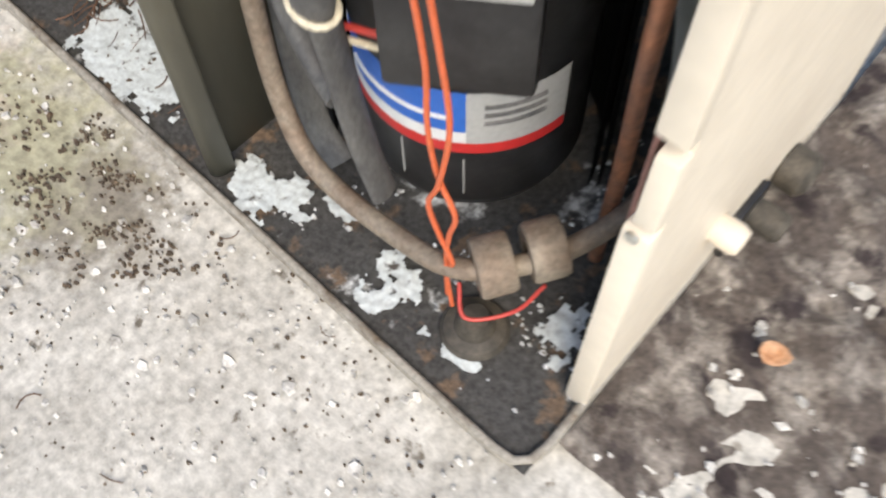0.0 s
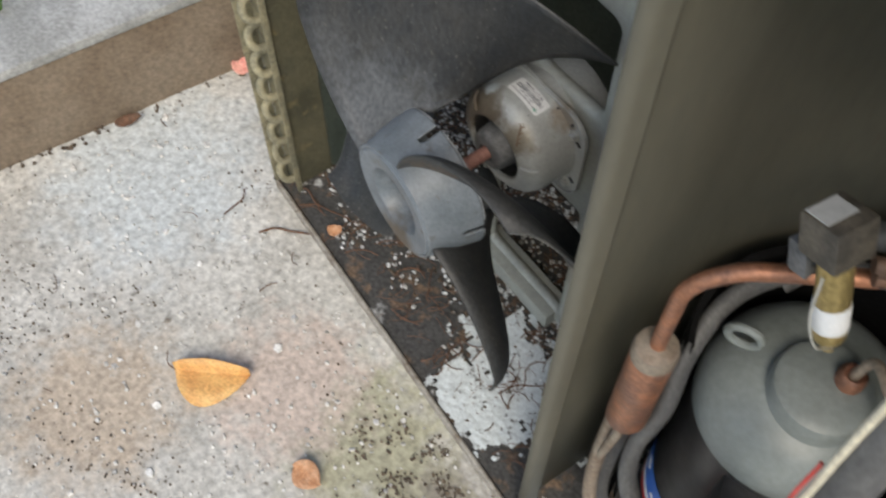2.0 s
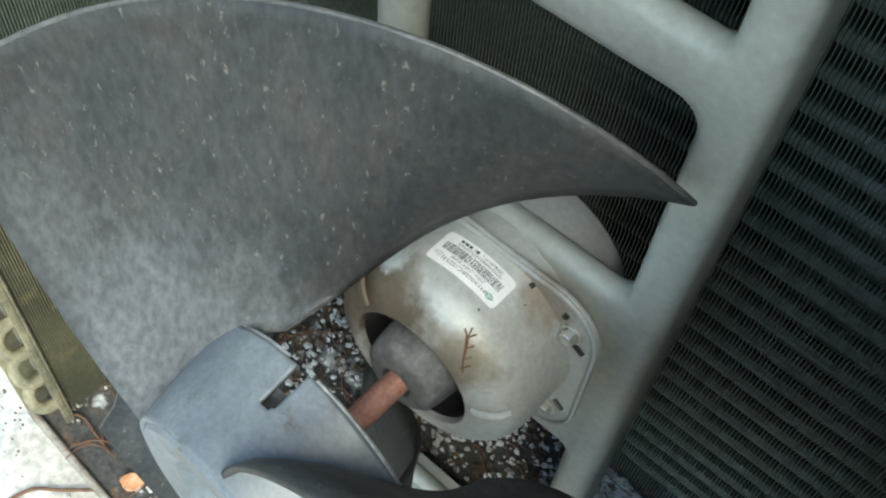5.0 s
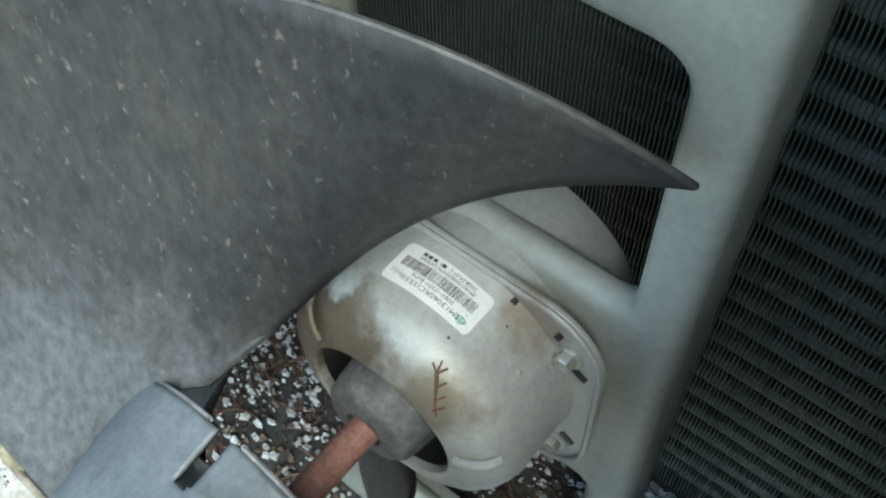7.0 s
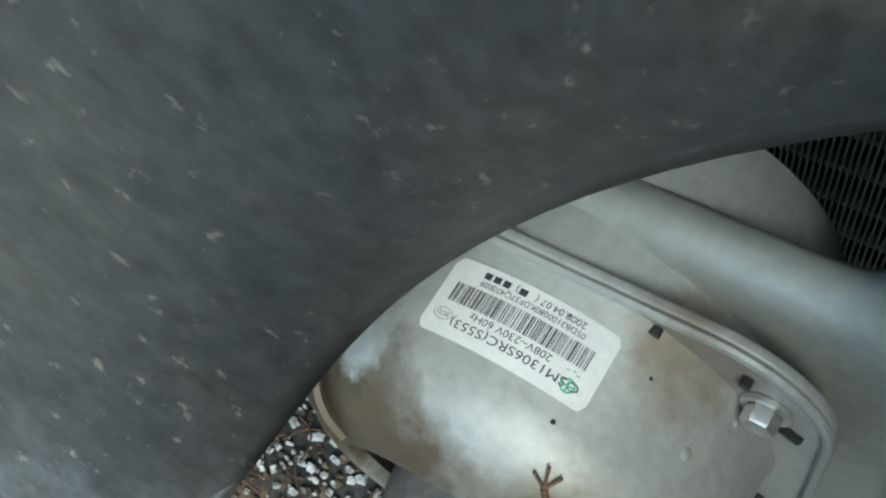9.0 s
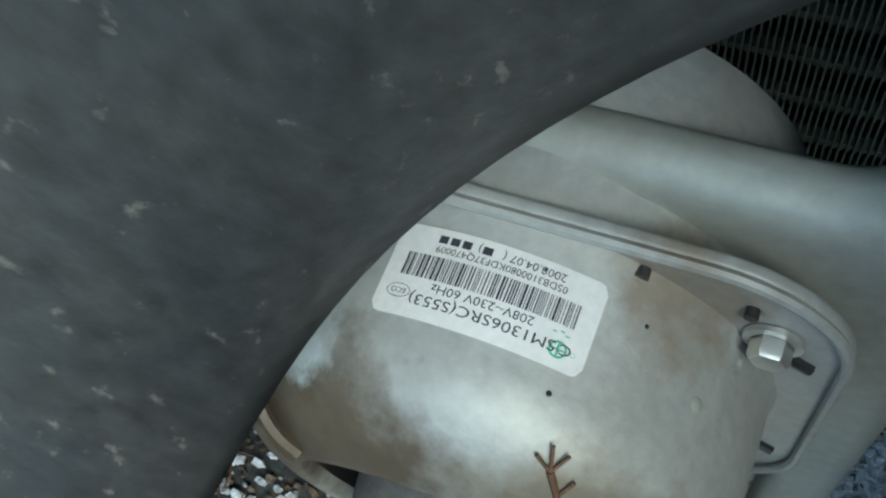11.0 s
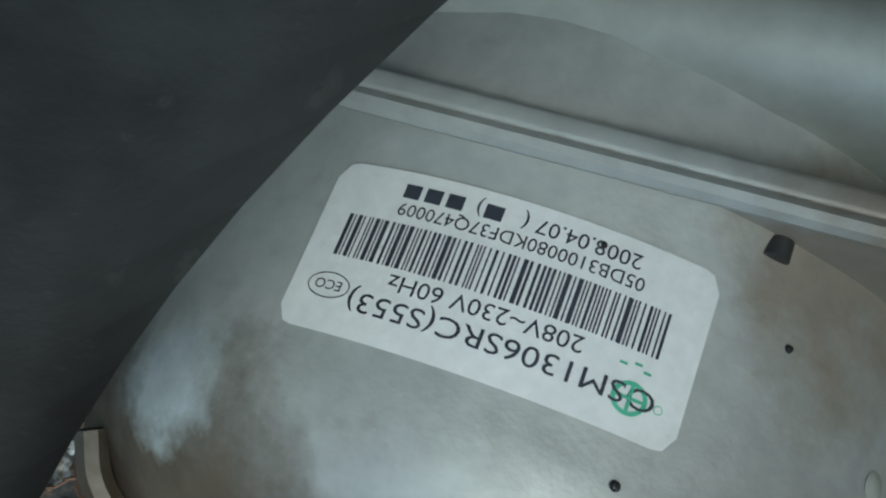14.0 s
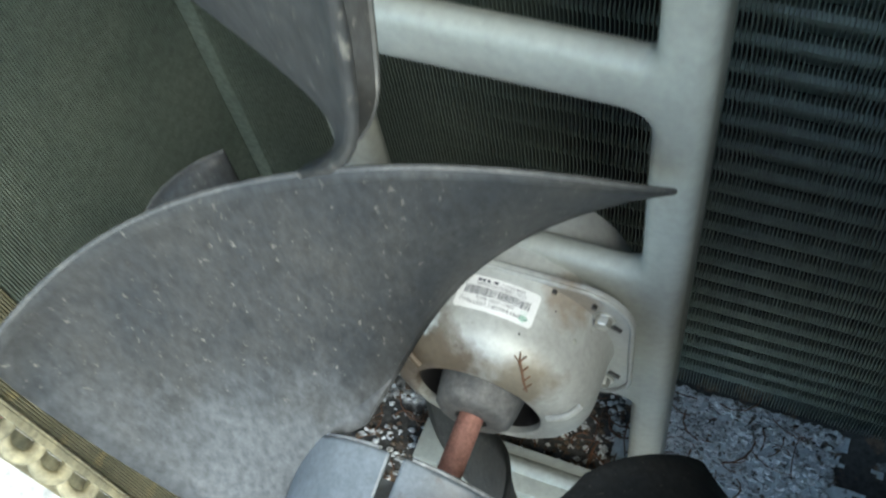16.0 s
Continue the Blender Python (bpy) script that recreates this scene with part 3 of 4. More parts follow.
ring = [(-0.256 + 0.013 * math.cos(a), 0.145 + 0.006 * math.cos(a), 0.482 + 0.013 * math.sin(a)) for a in (2 * math.pi * i / 20 for i in range(21))]
part("lifting_lug", tube(ring, 0.004, seg=8, smooth_path=False), M_DOME, comp)
BOXM = pose(-0.142, 0.1, 0, 0, 0, 33)
part("terminal_box", box((-0.046, -0.026, 0.25), (0.046, 0.03, 0.385), 0.006, BOXM), M_BLACK, comp)
part("box_label", box((-0.04, -0.0275, 0.335), (0.04, -0.0265, 0.377), 0.0, BOXM), M_LGREY, comp)


def band(z0, z1, a0, a1, mat, name, grow):
    bm = bmesh.new()
    lo, hi = [], []
    for i in range(41):
        a = radians(a0 + (a1 - a0) * i / 40)
        for zz, lst in ((z0, lo), (z1, hi)):
            lst.append(bm.verts.new((PX + (PR + grow) * math.cos(a), PY + (PR + grow) * math.sin(a), zz)))
    for i in range(40):
        bm.faces.new((lo[i], lo[i + 1], hi[i + 1], hi[i]))
    return part(name, bm, mat, comp)


band(0.135, 0.147, -170, -5, M_LRED, "red_stripe", 0.0006)
band(0.147, 0.160, -170, -54, M_WHITE, "white_stripe", 0.0006)
band(0.160, 0.205, -170, -54, M_BLUE, "blue_label", 0.0006)
band(0.147, 0.205, -54, -5, M_LGREY, "grey_label", 0.0006)

# ---- pipes ----
suction = thing("front_tube", "weathered copper tube with rubber clamps near the pan floor", "pipe", (-0.08, 0.05, 0.02))
part("tube", tube([(-0.300, 0.075, 0.40), (-0.295, 0.065, 0.2), (-0.275, 0.055, 0.12), (-0.235, 0.045, 0.09), (-0.16, 0.042, 0.09), (-0.1, 0.046, 0.105), (-0.06, 0.085, 0.11), (-0.035, 0.14, 0.12), (-0.03, 0.2, 0.13)], 0.008), M_DULLCOPPER, suction)
for c in ((-0.083, 0.062, 0.108), (-0.062, 0.093, 0.112)):
    d = Vector((0.55, 0.8, 0.05)).to_track_quat("Z", "Y").to_matrix().to_4x4()
    part("clamp", lathe([(0.009, -0.013), (0.021, -0.013), (0.0225, -0.01), (0.0225, 0.01), (0.021, 0.013), (0.009, 0.013)], Matrix.Translation(c) @ d, 32), M_DULLCOPPER, suction)
part("grommet", lathe([(0.012, 0.0), (0.025, 0.0), (0.027, 0.004), (0.024, 0.009), (0.016, 0.012), (0.011, 0.026), (0.0, 0.028)], pose(-0.084, 0.045, 0.02), 32), M_RUBBERBROWN, suction)

drier = thing("filter_drier", "copper filter drier on a bent copper pipe", "filter drier", (-0.28, 0.055, 0.45))
part("body", lathe([(0.006, 0.376), (0.012, 0.379), (0.0185, 0.388), (0.0185, 0.526), (0.017, 0.533), (0.007, 0.537)], pose(-0.281, 0.057, 0), 40), M_COPPER, drier)
part("cap_band", lathe([(0.0186, 0.519), (0.0188, 0.528), (0.0172, 0.535), (0.006, 0.5385)], pose(-0.281, 0.057, 0), 40), M_DULLCOPPER, drier)
part("pipe", tube([(-0.281, 0.057, 0.53), (-0.281, 0.057, 0.59), (-0.279, 0.06, 0.63), (-0.262, 0.078, 0.657), (-0.235, 0.103, 0.668), (-0.2, 0.14, 0.672)], 0.0065), M_COPPER, drier)
part("lower_pipe", tube([(-0.281, 0.057, 0.38), (-0.284, 0.06, 0.32), (-0.295, 0.066, 0.22)], 0.005), M_DULLCOPPER, drier)

part("label_line", tube([(PX + (PR + 0.001) * math.cos(radians(a)), PY + (PR + 0.001) * math.sin(radians(a)), 0.176) for a in range(-118, -60, 4)], 0.0017, seg=6, smooth_path=False), M_WHITE, comp, "white line of unreadable lettering")
for row in range(3):
    pts = [(PX + (PR + 0.001) * math.cos(radians(a)), PY + (PR + 0.001) * math.sin(radians(a)), 0.19 - 0.009 * row) for a in range(-46, -16, 4)]
    part("label_bar", tube(pts, 0.0018, seg=6, smooth_path=False), M_RUBBER, comp)
for a, z0 in ((-86, 0.085), (-55, 0.08)):
    p = (PX + (PR + 0.0005) * math.cos(radians(a)), PY + (PR + 0.0005) * math.sin(radians(a)))
    part("seam_line", tube([(*p, z0), (*p, z0 + 0.045)], 0.0007, seg=6, smooth_path=False), M_LGREY, comp)
part("disc_mark", lathe([(0, 0), (0.008, 0), (0.008, 0.0008), (0, 0.0008)], Matrix.Translation((PX + PR * math.cos(radians(-138)), PY + PR * math.sin(radians(-138)), 0.186)) @ Vector((math.cos(radians(-138)), math.sin(radians(-138)), 0)).to_track_quat("Z", "Y").to_matrix().to_4x4(), 24), M_WHITE, comp)
part("cap_nozzle", lathe([(0.012, 0.48), (0.012, 0.496), (0.0085, 0.501), (0.008, 0.497), (0, 0.493)], pose(PX + 0.02, PY + 0.004, 0), 24), M_COPPER, comp, "copper stub on the dome cap")
part("side_fitting", tube([(-0.122, 0.128, 0.455), (-0.09, 0.107, 0.47), (-0.066, 0.092, 0.478)], 0.0115, seg=8, smooth_path=False), M_DOME, comp)

bm = bmesh.new()
arc = [radians(10 + 213 * k / 40) for k in range(41)]
prev = None
for a in arc:
    ring_ = [bm.verts.new((PX + rr * math.cos(a), PY + rr * math.sin(a), zz)) for rr, zz in ((0.106, 0.03), (0.106, 0.485), (0.112, 0.488), (0.113, 0.03))]
    if prev:
        for i in range(3):
            bm.faces.new((prev[i], prev[i + 1], ring_[i + 1], ring_[i]))
    prev = ring_
jacket = tagged(part("sound_jacket", bm, M_MATTBLACK), "black felt sound jacket standing open round the compressor", "jacket")

# ---- pipes and cables of the compressor bay ----
def pipe(name, label, pts, r, mat, flat=1.0, category="pipe", seg=14):
    return tagged(part(name, tube(pts, r, flat=flat, seg=seg), mat), label, category)


pipe("discharge_tube", "grey insulated tube bending down from the compressor side", [(-0.07, 0.094, 0.477), (-0.052, 0.098, 0.47), (-0.038, 0.115, 0.44), (-0.03, 0.13, 0.38), (-0.028, 0.15, 0.3), (-0.03, 0.17, 0.2)], 0.007, M_DOME)
pipe("brown_pipe", "rust brown copper pipe rising beside the compressor", [(-0.05, 0.15, 0.03), (-0.045, 0.145, 0.17), (-0.03, 0.11, 0.35), (-0.027, 0.106, 0.455), (-0.021, 0.118, 0.49), (-0.02, 0.17, 0.5)], 0.006, M_COPPER)
pipe("dome_tube", "pale thin tube curving over the compressor dome", [(-0.177, 0.182, 0.493), (-0.172, 0.186, 0.525), (-0.15, 0.17, 0.535), (-0.115, 0.155, 0.52), (-0.075, 0.145, 0.5)], 0.0045, M_DULLCOPPER)
for k, (za, zb, ya) in enumerate(((0.735, 0.69, 0.10), (0.712, 0.66, 0.115), (0.69, 0.64, 0.125))):
    pipe("valve_pipe", "weathered copper pipe running back from the valve", [(-0.2, ya, za), (-0.17, ya + 0.03, za - 0.004), (-0.12, ya + 0.09, zb), (-0.06, ya + 0.15, zb - 0.02), (-0.03, 0.33, zb - 0.08)], 0.0055, M_BROWNPIPE)
pipe("suction_hose", "black insulated suction hose behind the compressor", [(-0.28, 0.22, 0.46), (-0.255, 0.29, 0.5), (-0.18, 0.32, 0.5), (-0.1, 0.29, 0.45), (-0.05, 0.24, 0.4), (-0.035, 0.2, 0.3)], 0.013, M_SLEEVE)

rv = thing("reversing_valve", "weathered brass reversing valve with brazed copper stubs", "valve", (-0.1, 0.24, 0.55))
part("body", tube([(-0.15, 0.25, 0.53), (-0.07, 0.19, 0.54)], 0.012, seg=20, smooth_path=False), M_BROWNPIPE, rv)
for k in range(3):
    b0 = Vector((-0.14 + 0.028 * k, 0.243 - 0.021 * k, 0.54))
    part("stub", tube([b0, b0 + Vector((0.01, 0.012, 0.03)), b0 + Vector((0.04, 0.03, 0.045)), b0 + Vector((0.07, 0.07, 0.03))], 0.005), M_COPPER, rv)
part("end_cap", lathe([(0.0, -0.004), (0.008, -0.004), (0.008, 0.006), (0.004, 0.011), (0, 0.011)], Matrix.Translation((-0.062, 0.184, 0.541)) @ Vector((0.8, -0.6, 0.1)).to_track_quat("Z", "Y").to_matrix().to_4x4(), 16), M_BRASS, rv)
part("pilot_coil", box((-0.1, 0.2, 0.49), (-0.055, 0.235, 0.525), 0.005), M_BLACK, rv)

ev = thing("expansion_valve", "brass expansion valve with square coil head and white band", "valve", (-0.2, 0.08, 0.7))
dv = (Vector((-0.228, 0.076, 0.793)) - Vector((-0.188, 0.070, 0.69))).to_track_quat("Z", "Y").to_matrix().to_4x4()
V0 = Matrix.Translation((-0.188, 0.070, 0.69)) @ dv
part("stem", lathe([(0, -0.006), (0.004, -0.006), (0.0045, 0.0), (0.0085, 0.003), (0.0105, 0.008), (0.0105, 0.09)], V0, 28), M_BRASS, ev)
part("white_band", lathe([(0.0108, 0.014), (0.0112, 0.015), (0.0112, 0.033), (0.0108, 0.034)], V0, 28), M_WHITE, ev, "white paper band")
part("coil_head", box((-0.015, -0.016, 0.07), (0.015, 0.014, 0.1), 0.003, V0), M_RUBBERBROWN, ev)
part("head_label", box((-0.008, -0.013, 0.1002), (0.013, 0.004, 0.101), 0.0, V0), M_LGREY, ev, "white sticker")
part("plug", box((-0.002, -0.026, 0.048), (0.012, -0.011, 0.072), 0.002, V0), M_RUBBER, ev)
part("clip_wire", tube([V0 @ Vector(q) for q in ((0.011, 0.002, 0.06), (0.016, 0.0, 0.03), (0.012, 0.002, 0.004), (0.0, 0.004, -0.002))], 0.001, seg=6), M_ZINC, ev)

loom = thing("cable_loom", "thick grey sleeved cable loom hanging before the compressor", "cable", (-0.118, 0.0, 0.6))
part("sleeve", tube([(-0.125, 0.03, 1.14), (-0.128, -0.005, 0.95), (-0.124, -0.022, 0.83), (-0.115, -0.026, 0.66), (-0.117, -0.022, 0.58), (-0.142, 0.005, 0.45), (-0.182, 0.028, 0.335)], 0.0125, flat=0.85), M_SLEEVE, loom)
part("lower_sleeve", tube([(-0.18, 0.03, 0.34), (-0.192, 0.045, 0.26), (-0.188, 0.05, 0.18), (-0.178, 0.055, 0.11)], 0.0115, flat=0.5), M_SLEEVE, loom)
part("white_core", tube([(-0.126, -0.003, 1.14), (-0.136, -0.02, 0.95), (-0.134, -0.03, 0.83), (-0.130, -0.033, 0.74), (-0.126, -0.034, 0.66), (-0.121, -0.034, 0.62)], 0.0022, seg=8), M_TIE, loom)
part("red_core", tube([(-0.136, -0.03, 0.77), (-0.134, -0.038, 0.73), (-0.128, -0.036, 0.69), (-0.124, -0.038, 0.64), (-0.117, -0.038, 0.6)], 0.0012, seg=8), M_RED, loom)
part("red_end", tube([(-0.2, 0.03, 0.32), (-0.205, 0.045, 0.29), (-0.19, 0.07, 0.265), (-0.15, 0.085, 0.262)], 0.0025, seg=8), M_RED, loom)
part("white_end", tube([(-0.195, 0.028, 0.31), (-0.2, 0.045, 0.28), (-0.185, 0.072, 0.252), (-0.14, 0.088, 0.25)], 0.0025, seg=8), M_TIE, loom)

tie = thing("cable_tie", "yellowed nylon cable tie round the cable loom", "cable tie", (-0.112, -0.03, 0.607))
c0 = Vector((-0.116, -0.024, 0.607))
part("loop", tube([c0 + Vector((0.0145 * math.cos(a), 0.0135 * math.sin(a), 0.003 * math.sin(a))) for a in (2 * math.pi * i / 16 for i in range(17))], 0.0026, seg=8, smooth_path=False), M_TIE, tie)
part("lock_head", box((-0.140, -0.034, 0.602), (-0.129, -0.024, 0.613), 0.002), M_TIE, tie)
part("tail", tube([(-0.103, -0.03, 0.606), (-0.09, -0.01, 0.585), (-0.065, 0.035, 0.535), (-0.045, 0.07, 0.497), (-0.029, 0.098, 0.469)], 0.0032, flat=0.5, seg=8), M_TIE, tie)
tie2 = thing("cable_tie", "yellowed nylon cable tie round the brown pipe", "cable tie", (-0.028, 0.106, 0.45))
part("loop", tube([Vector((-0.028, 0.106, 0.455)) + Vector((0.0085 * math.cos(a), 0.0085 * math.sin(a), 0.002)) for a in (2 * math.pi * i / 14 for i in range(15))], 0.0024, seg=8, smooth_path=False), M_TIE, tie2)
part("tail", tube([(-0.022, 0.099, 0.455), (-0.018, 0.095, 0.44), (-0.02, 0.09, 0.425)], 0.0022, seg=8), M_TIE, tie2)
tie3 = thing("cable_tie", "pale nylon cable tie round the loom end", "cable tie", (-0.184, 0.03, 0.33))
part("loop", tube([Vector((-0.183, 0.029, 0.332)) + Vector((0.014 * math.cos(a), 0.012 * math.sin(a), -0.005 * math.cos(a))) for a in (2 * math.pi * i / 16 for i in range(17))], 0.0022, seg=8, smooth_path=False), M_TIE, tie3)

pipe("insulated_hose", "flattened grey insulated hose looping round the compressor", [(-0.2, 0.3, 0.48), (-0.262, 0.24, 0.485), (-0.288, 0.17, 0.48), (-0.279, 0.112, 0.455), (-0.262, 0.08, 0.405), (-0.266, 0.07, 0.32), (-0.256, 0.066, 0.25), (-0.225, 0.058, 0.215), (-0.2, 0.05, 0.21)], 0.0115, M_SLEEVE, flat=0.75, category="hose")
pipe("jacket_strap", "dark grey rubber strap standing beside the compressor", [(-0.3, 0.1, 0.3), (-0.298, 0.092, 0.15), (-0.29, 0.09, 0.06), (-0.26, 0.085, 0.03)], 0.012, M_SLEEVE, flat=0.3, category="strap")

wire = thing("orange_wire", "twisted pair of orange wires hanging to the pan", "wire", (-0.105, 0.04, 0.03))
part("strand", tube([(-0.116, -0.012, 0.585), (-0.112, 0.02, 0.45), (-0.113, 0.036, 0.34), (-0.117, 0.04, 0.27), (-0.111, 0.04, 0.225), (-0.096, 0.038, 0.195), (-0.101, 0.038, 0.165), (-0.106, 0.04, 0.13), (-0.107, 0.041, 0.09), (-0.102, 0.04, 0.05)], 0.0019, seg=8), M_ORANGE, wire)
part("strand", tube([(-0.112, -0.01, 0.58), (-0.105, 0.022, 0.46), (-0.101, 0.036, 0.34), (-0.1, 0.039, 0.28), (-0.108, 0.037, 0.22), (-0.117, 0.037, 0.19), (-0.112, 0.038, 0.16), (-0.1, 0.039, 0.125), (-0.109, 0.043, 0.1), (-0.108, 0.042, 0.06)], 0.0019, seg=8), M_ORANGE, wire)
part("red_tail", tube([(-0.104, 0.05, 0.07), (-0.085, 0.035, 0.06), (-0.06, 0.06, 0.065), (-0.05, 0.08, 0.09)], 0.0016, seg=8), M_RED, wire)

sv = thing("service_valve", "cream capped service valve outside the side panel", "valve", (0.02, 0.2, 0.05))
part("cap", lathe([(0, 0), (0.011, 0), (0.012, 0.004), (0.012, 0.02), (0.0095, 0.025), (0, 0.026)], Matrix.Translation((0.0155, 0.182, 0.115)) @ pose(0, 0, 0, 0, 90, 0), 28), M_CREAM, sv)
part("flange_plate", box((0.016, 0.215, 0.02), (0.024, 0.265, 0.075), 0.003), M_BLACK, sv)
part("stub", lathe([(0.008, 0), (0.02, 0), (0.02, 0.02), (0.012, 0.026), (0.008, 0.02), (0, 0.018)], Matrix.Translation((0.018, 0.31, 0.04)) @ pose(0, 0, 0, 0, 90, 0), 24), M_RUBBERBROWN, sv)
part("lower_stub", lathe([(0.0, 0), (0.013, 0), (0.013, 0.03), (0.009, 0.034), (0, 0.034)], Matrix.Translation((0.018, 0.25, 0.05)) @ pose(0, 0, 0, 0, 90, 0), 24), M_RUBBERBROWN, sv)


# ---- motor label, wrapped on the shell ----
LW, LH = 0.0440, 0.0215
LA, LY = 3.6, 0.1738


def wrap(bm, lift):
    """Lays flat label shapes (x to the reader's right, y up) on the motor shell."""
    for v in bm.verts:
        a = radians(LA) - 1.01 * v.co.x / MR
        r = MR + lift + v.co.z
        v.co = Vector((CX + r * math.sin(a), LY - 0.94 * v.co.y, CZ + r * math.cos(a)))
    return bm


sticker = thing("motor_label", "white paper type label stuck on the motor shell", "label", (CX, LY, CZ + MR))
bm = bmesh.new()
nx = 40
edge = 0.0022
cols = []
for i in range(nx + 1):
    x = -LW / 2 + LW * i / nx
    d = max(0.0, edge - (LW / 2 - abs(x)))
    h = LH / 2 - (edge - math.sqrt(max(0.0, edge ** 2 - d ** 2)))
    cols.append((bm.verts.new((x, -h, 0)), bm.verts.new((x, h, 0))))
for a, b in zip(cols, cols[1:]):
    bm.faces.new((a[0], b[0], b[1], a[1]))
part("paper", wrap(bm, 0.0003), M_WHITE, sticker)


def line_of(text, size, x, y, mat, name="lettering", sx=1.0):
    bm = lettering(text, size, pose(x, y, 0) @ Matrix.Diagonal((sx, 1, 1, 1)), 0.0)
    part(name, wrap(bm, 0.00042), mat, sticker, smooth=False)


line_of("OSM1306SRC(S553)", 0.0034, -0.0022, 0.0052, M_INK, sx=1.17)
line_of("208V~230V 60Hz", 0.0028, 0.0002, 0.0022, M_INK, sx=1.05)
line_of("05DB3100080KDF37Q470009", 0.0023, -0.0006, -0.0066, M_INK, sx=0.95)
line_of("2008.04.07 (", 0.0026, -0.0068, -0.0091, M_INK, sx=1.0)
line_of(")", 0.0026, 0.0045, -0.0091, M_INK)
line_of("ECO", 0.0017, 0.0172, 0.0046, M_INK)
rng = random.Random(5)


def bars(x0, x1, y0, y1, mat, name):
    bm = bmesh.new()
    bm.faces.new([bm.verts.new(q) for q in ((x0, y0, 0), (x1, y0, 0), (x1, y1, 0), (x0, y1, 0))])
    part(name, wrap(bm, 0.00042), mat, sticker, smooth=False)


bars(0.0018, 0.0038, -0.0091, -0.0073, M_INK, "word_bar")
for k in range(3):
    bars(0.0062 + 0.0025 * k, 0.0081 + 0.0025 * k, -0.0091, -0.0073, M_INK, "word_bar")
x = -0.0178
while x < 0.0178:
    w = rng.choice((0.00018, 0.00018, 0.00032, 0.0005))
    bars(x, x + w, -0.0040, 0.0014, M_INK, "code_bar")
    x += w + rng.choice((0.0002, 0.0002, 0.0003, 0.00045))


def oval(cx, cy, rx, ry, w, mat, name):
    bm = bmesh.new()
    ins, out = [], []
    for i in range(40):
        a = 2 * math.pi * i / 40
        ins.append(bm.verts.new((cx + (rx - w) * math.cos(a), cy + (ry - w) * math.sin(a), 0)))
        out.append(bm.verts.new((cx + rx * math.cos(a), cy + ry * math.sin(a), 0)))
    for i in range(40):
        j = (i + 1) % 40
        bm.faces.new((ins[i], out[i], out[j], ins[j]))
    part(name, wrap(bm, 0.00037), mat, sticker, smooth=False)


oval(0.0172, 0.0052, 0.0026, 0.0016, 0.00014, M_INK, "oval_mark")
oval(-0.0162, 0.0066, 0.0019, 0.0019, 0.0005, M_GREEN, "green_ring")
bars(-0.0164, -0.0160, 0.0049, 0.0083, M_GREEN, "green_bar")
bars(-0.0178, -0.0146, 0.0064, 0.0068, M_GREEN, "green_bar")
oval(-0.0193, 0.0066, 0.0005, 0.0005, 0.0001, M_GREEN, "green_dot")
for dx, dy in ((-0.0176, 0.0032), (-0.0165, 0.0026), (-0.0150, 0.0030)):
    bars(dx, dx + 0.0008, dy, dy + 0.0003, M_GREEN, "green_bar")

# dry sprig lying on the motor
sp = thing("dry_sprig", "brown dried sprig stuck on the motor shell", "twig", (CX + 0.035, 0.138, CZ + 0.04))


def on_motor(ang, y, lift=0.001):
    d = 0.194 - y
    rr = MR if d < 0.034 else MR - 0.0145 * ((d - 0.034) / 0.021) ** 2.5
    return Vector((CX + (rr + lift) * math.sin(radians(ang)), y, CZ + (rr + lift) * math.cos(radians(ang))))


part("stalk", tube([on_motor(26, 0.1465), on_motor(30, 0.1435), on_motor(35, 0.1405), on_motor(41, 0.1385)], 0.0007, seg=6, taper=lambda f: 1.2 - 0.6 * f), M_TWIG, sp)
for q in ((22, 0.148), (24, 0.1505), (27.5, 0.150), (31, 0.1465), (35, 0.1435), (39, 0.1415)):
    foot = on_motor(26, 0.1465) if q[0] < 30 else on_motor(q[0] - 1, q[1] - 0.003)
    part("shoot", tube([foot, on_motor(*q, 0.0015)], 0.00042, seg=6, smooth_path=False), M_TWIG, sp)


# ---- leaves and litter ----
def leaf(label, x, y, length, width, turn, curl, mat, stalk=True, z=0.006, fold=1.0):
    ob = thing("fallen_leaf", label, "leaf", (x, y, 0), group="fallen leaves")
    bm = bmesh.new()
    rows = []
    for i in range(15):
        t = i / 14
        w = width / 2 * math.sin(math.pi * t ** 0.8) ** 0.8 + 0.0004
        rows.append([bm.verts.new((length * (t - 0.5), w * s * (fold if s > 0 else 1.0), z + curl * (max(0.0, s) ** 1.5 + 0.3 * (2 * t - 1) ** 2) * 0.012 + 0.002 * noise.noise(Vector((t * 5, s * 3, x * 20))))) for s in (-1, -0.5, 0, 0.5, 1)])
    for a, b in zip(rows, rows[1:]):
        for i in range(4):
            bm.faces.new((a[i], a[i + 1], b[i + 1], b[i]))
    bm.transform(pose(x, y, 0, 0, 0, turn))
    b = part("blade", bm, mat, ob)
    md = b.modifiers.new("thick", "SOLIDIFY")
    md.thickness = 0.0006
    m = pose(x, y, 0, 0, 0, turn)
    if stalk:
        part("stalk", tube([m @ Vector((-length / 2, 0, z)), m @ Vector((-length / 2 - 0.012, 0.008, z + 0.002)), m @ Vector((-length / 2 - 0.016, 0.024, z + 0.004))], 0.0008, seg=6), M_TWIG, ob)
    return ob


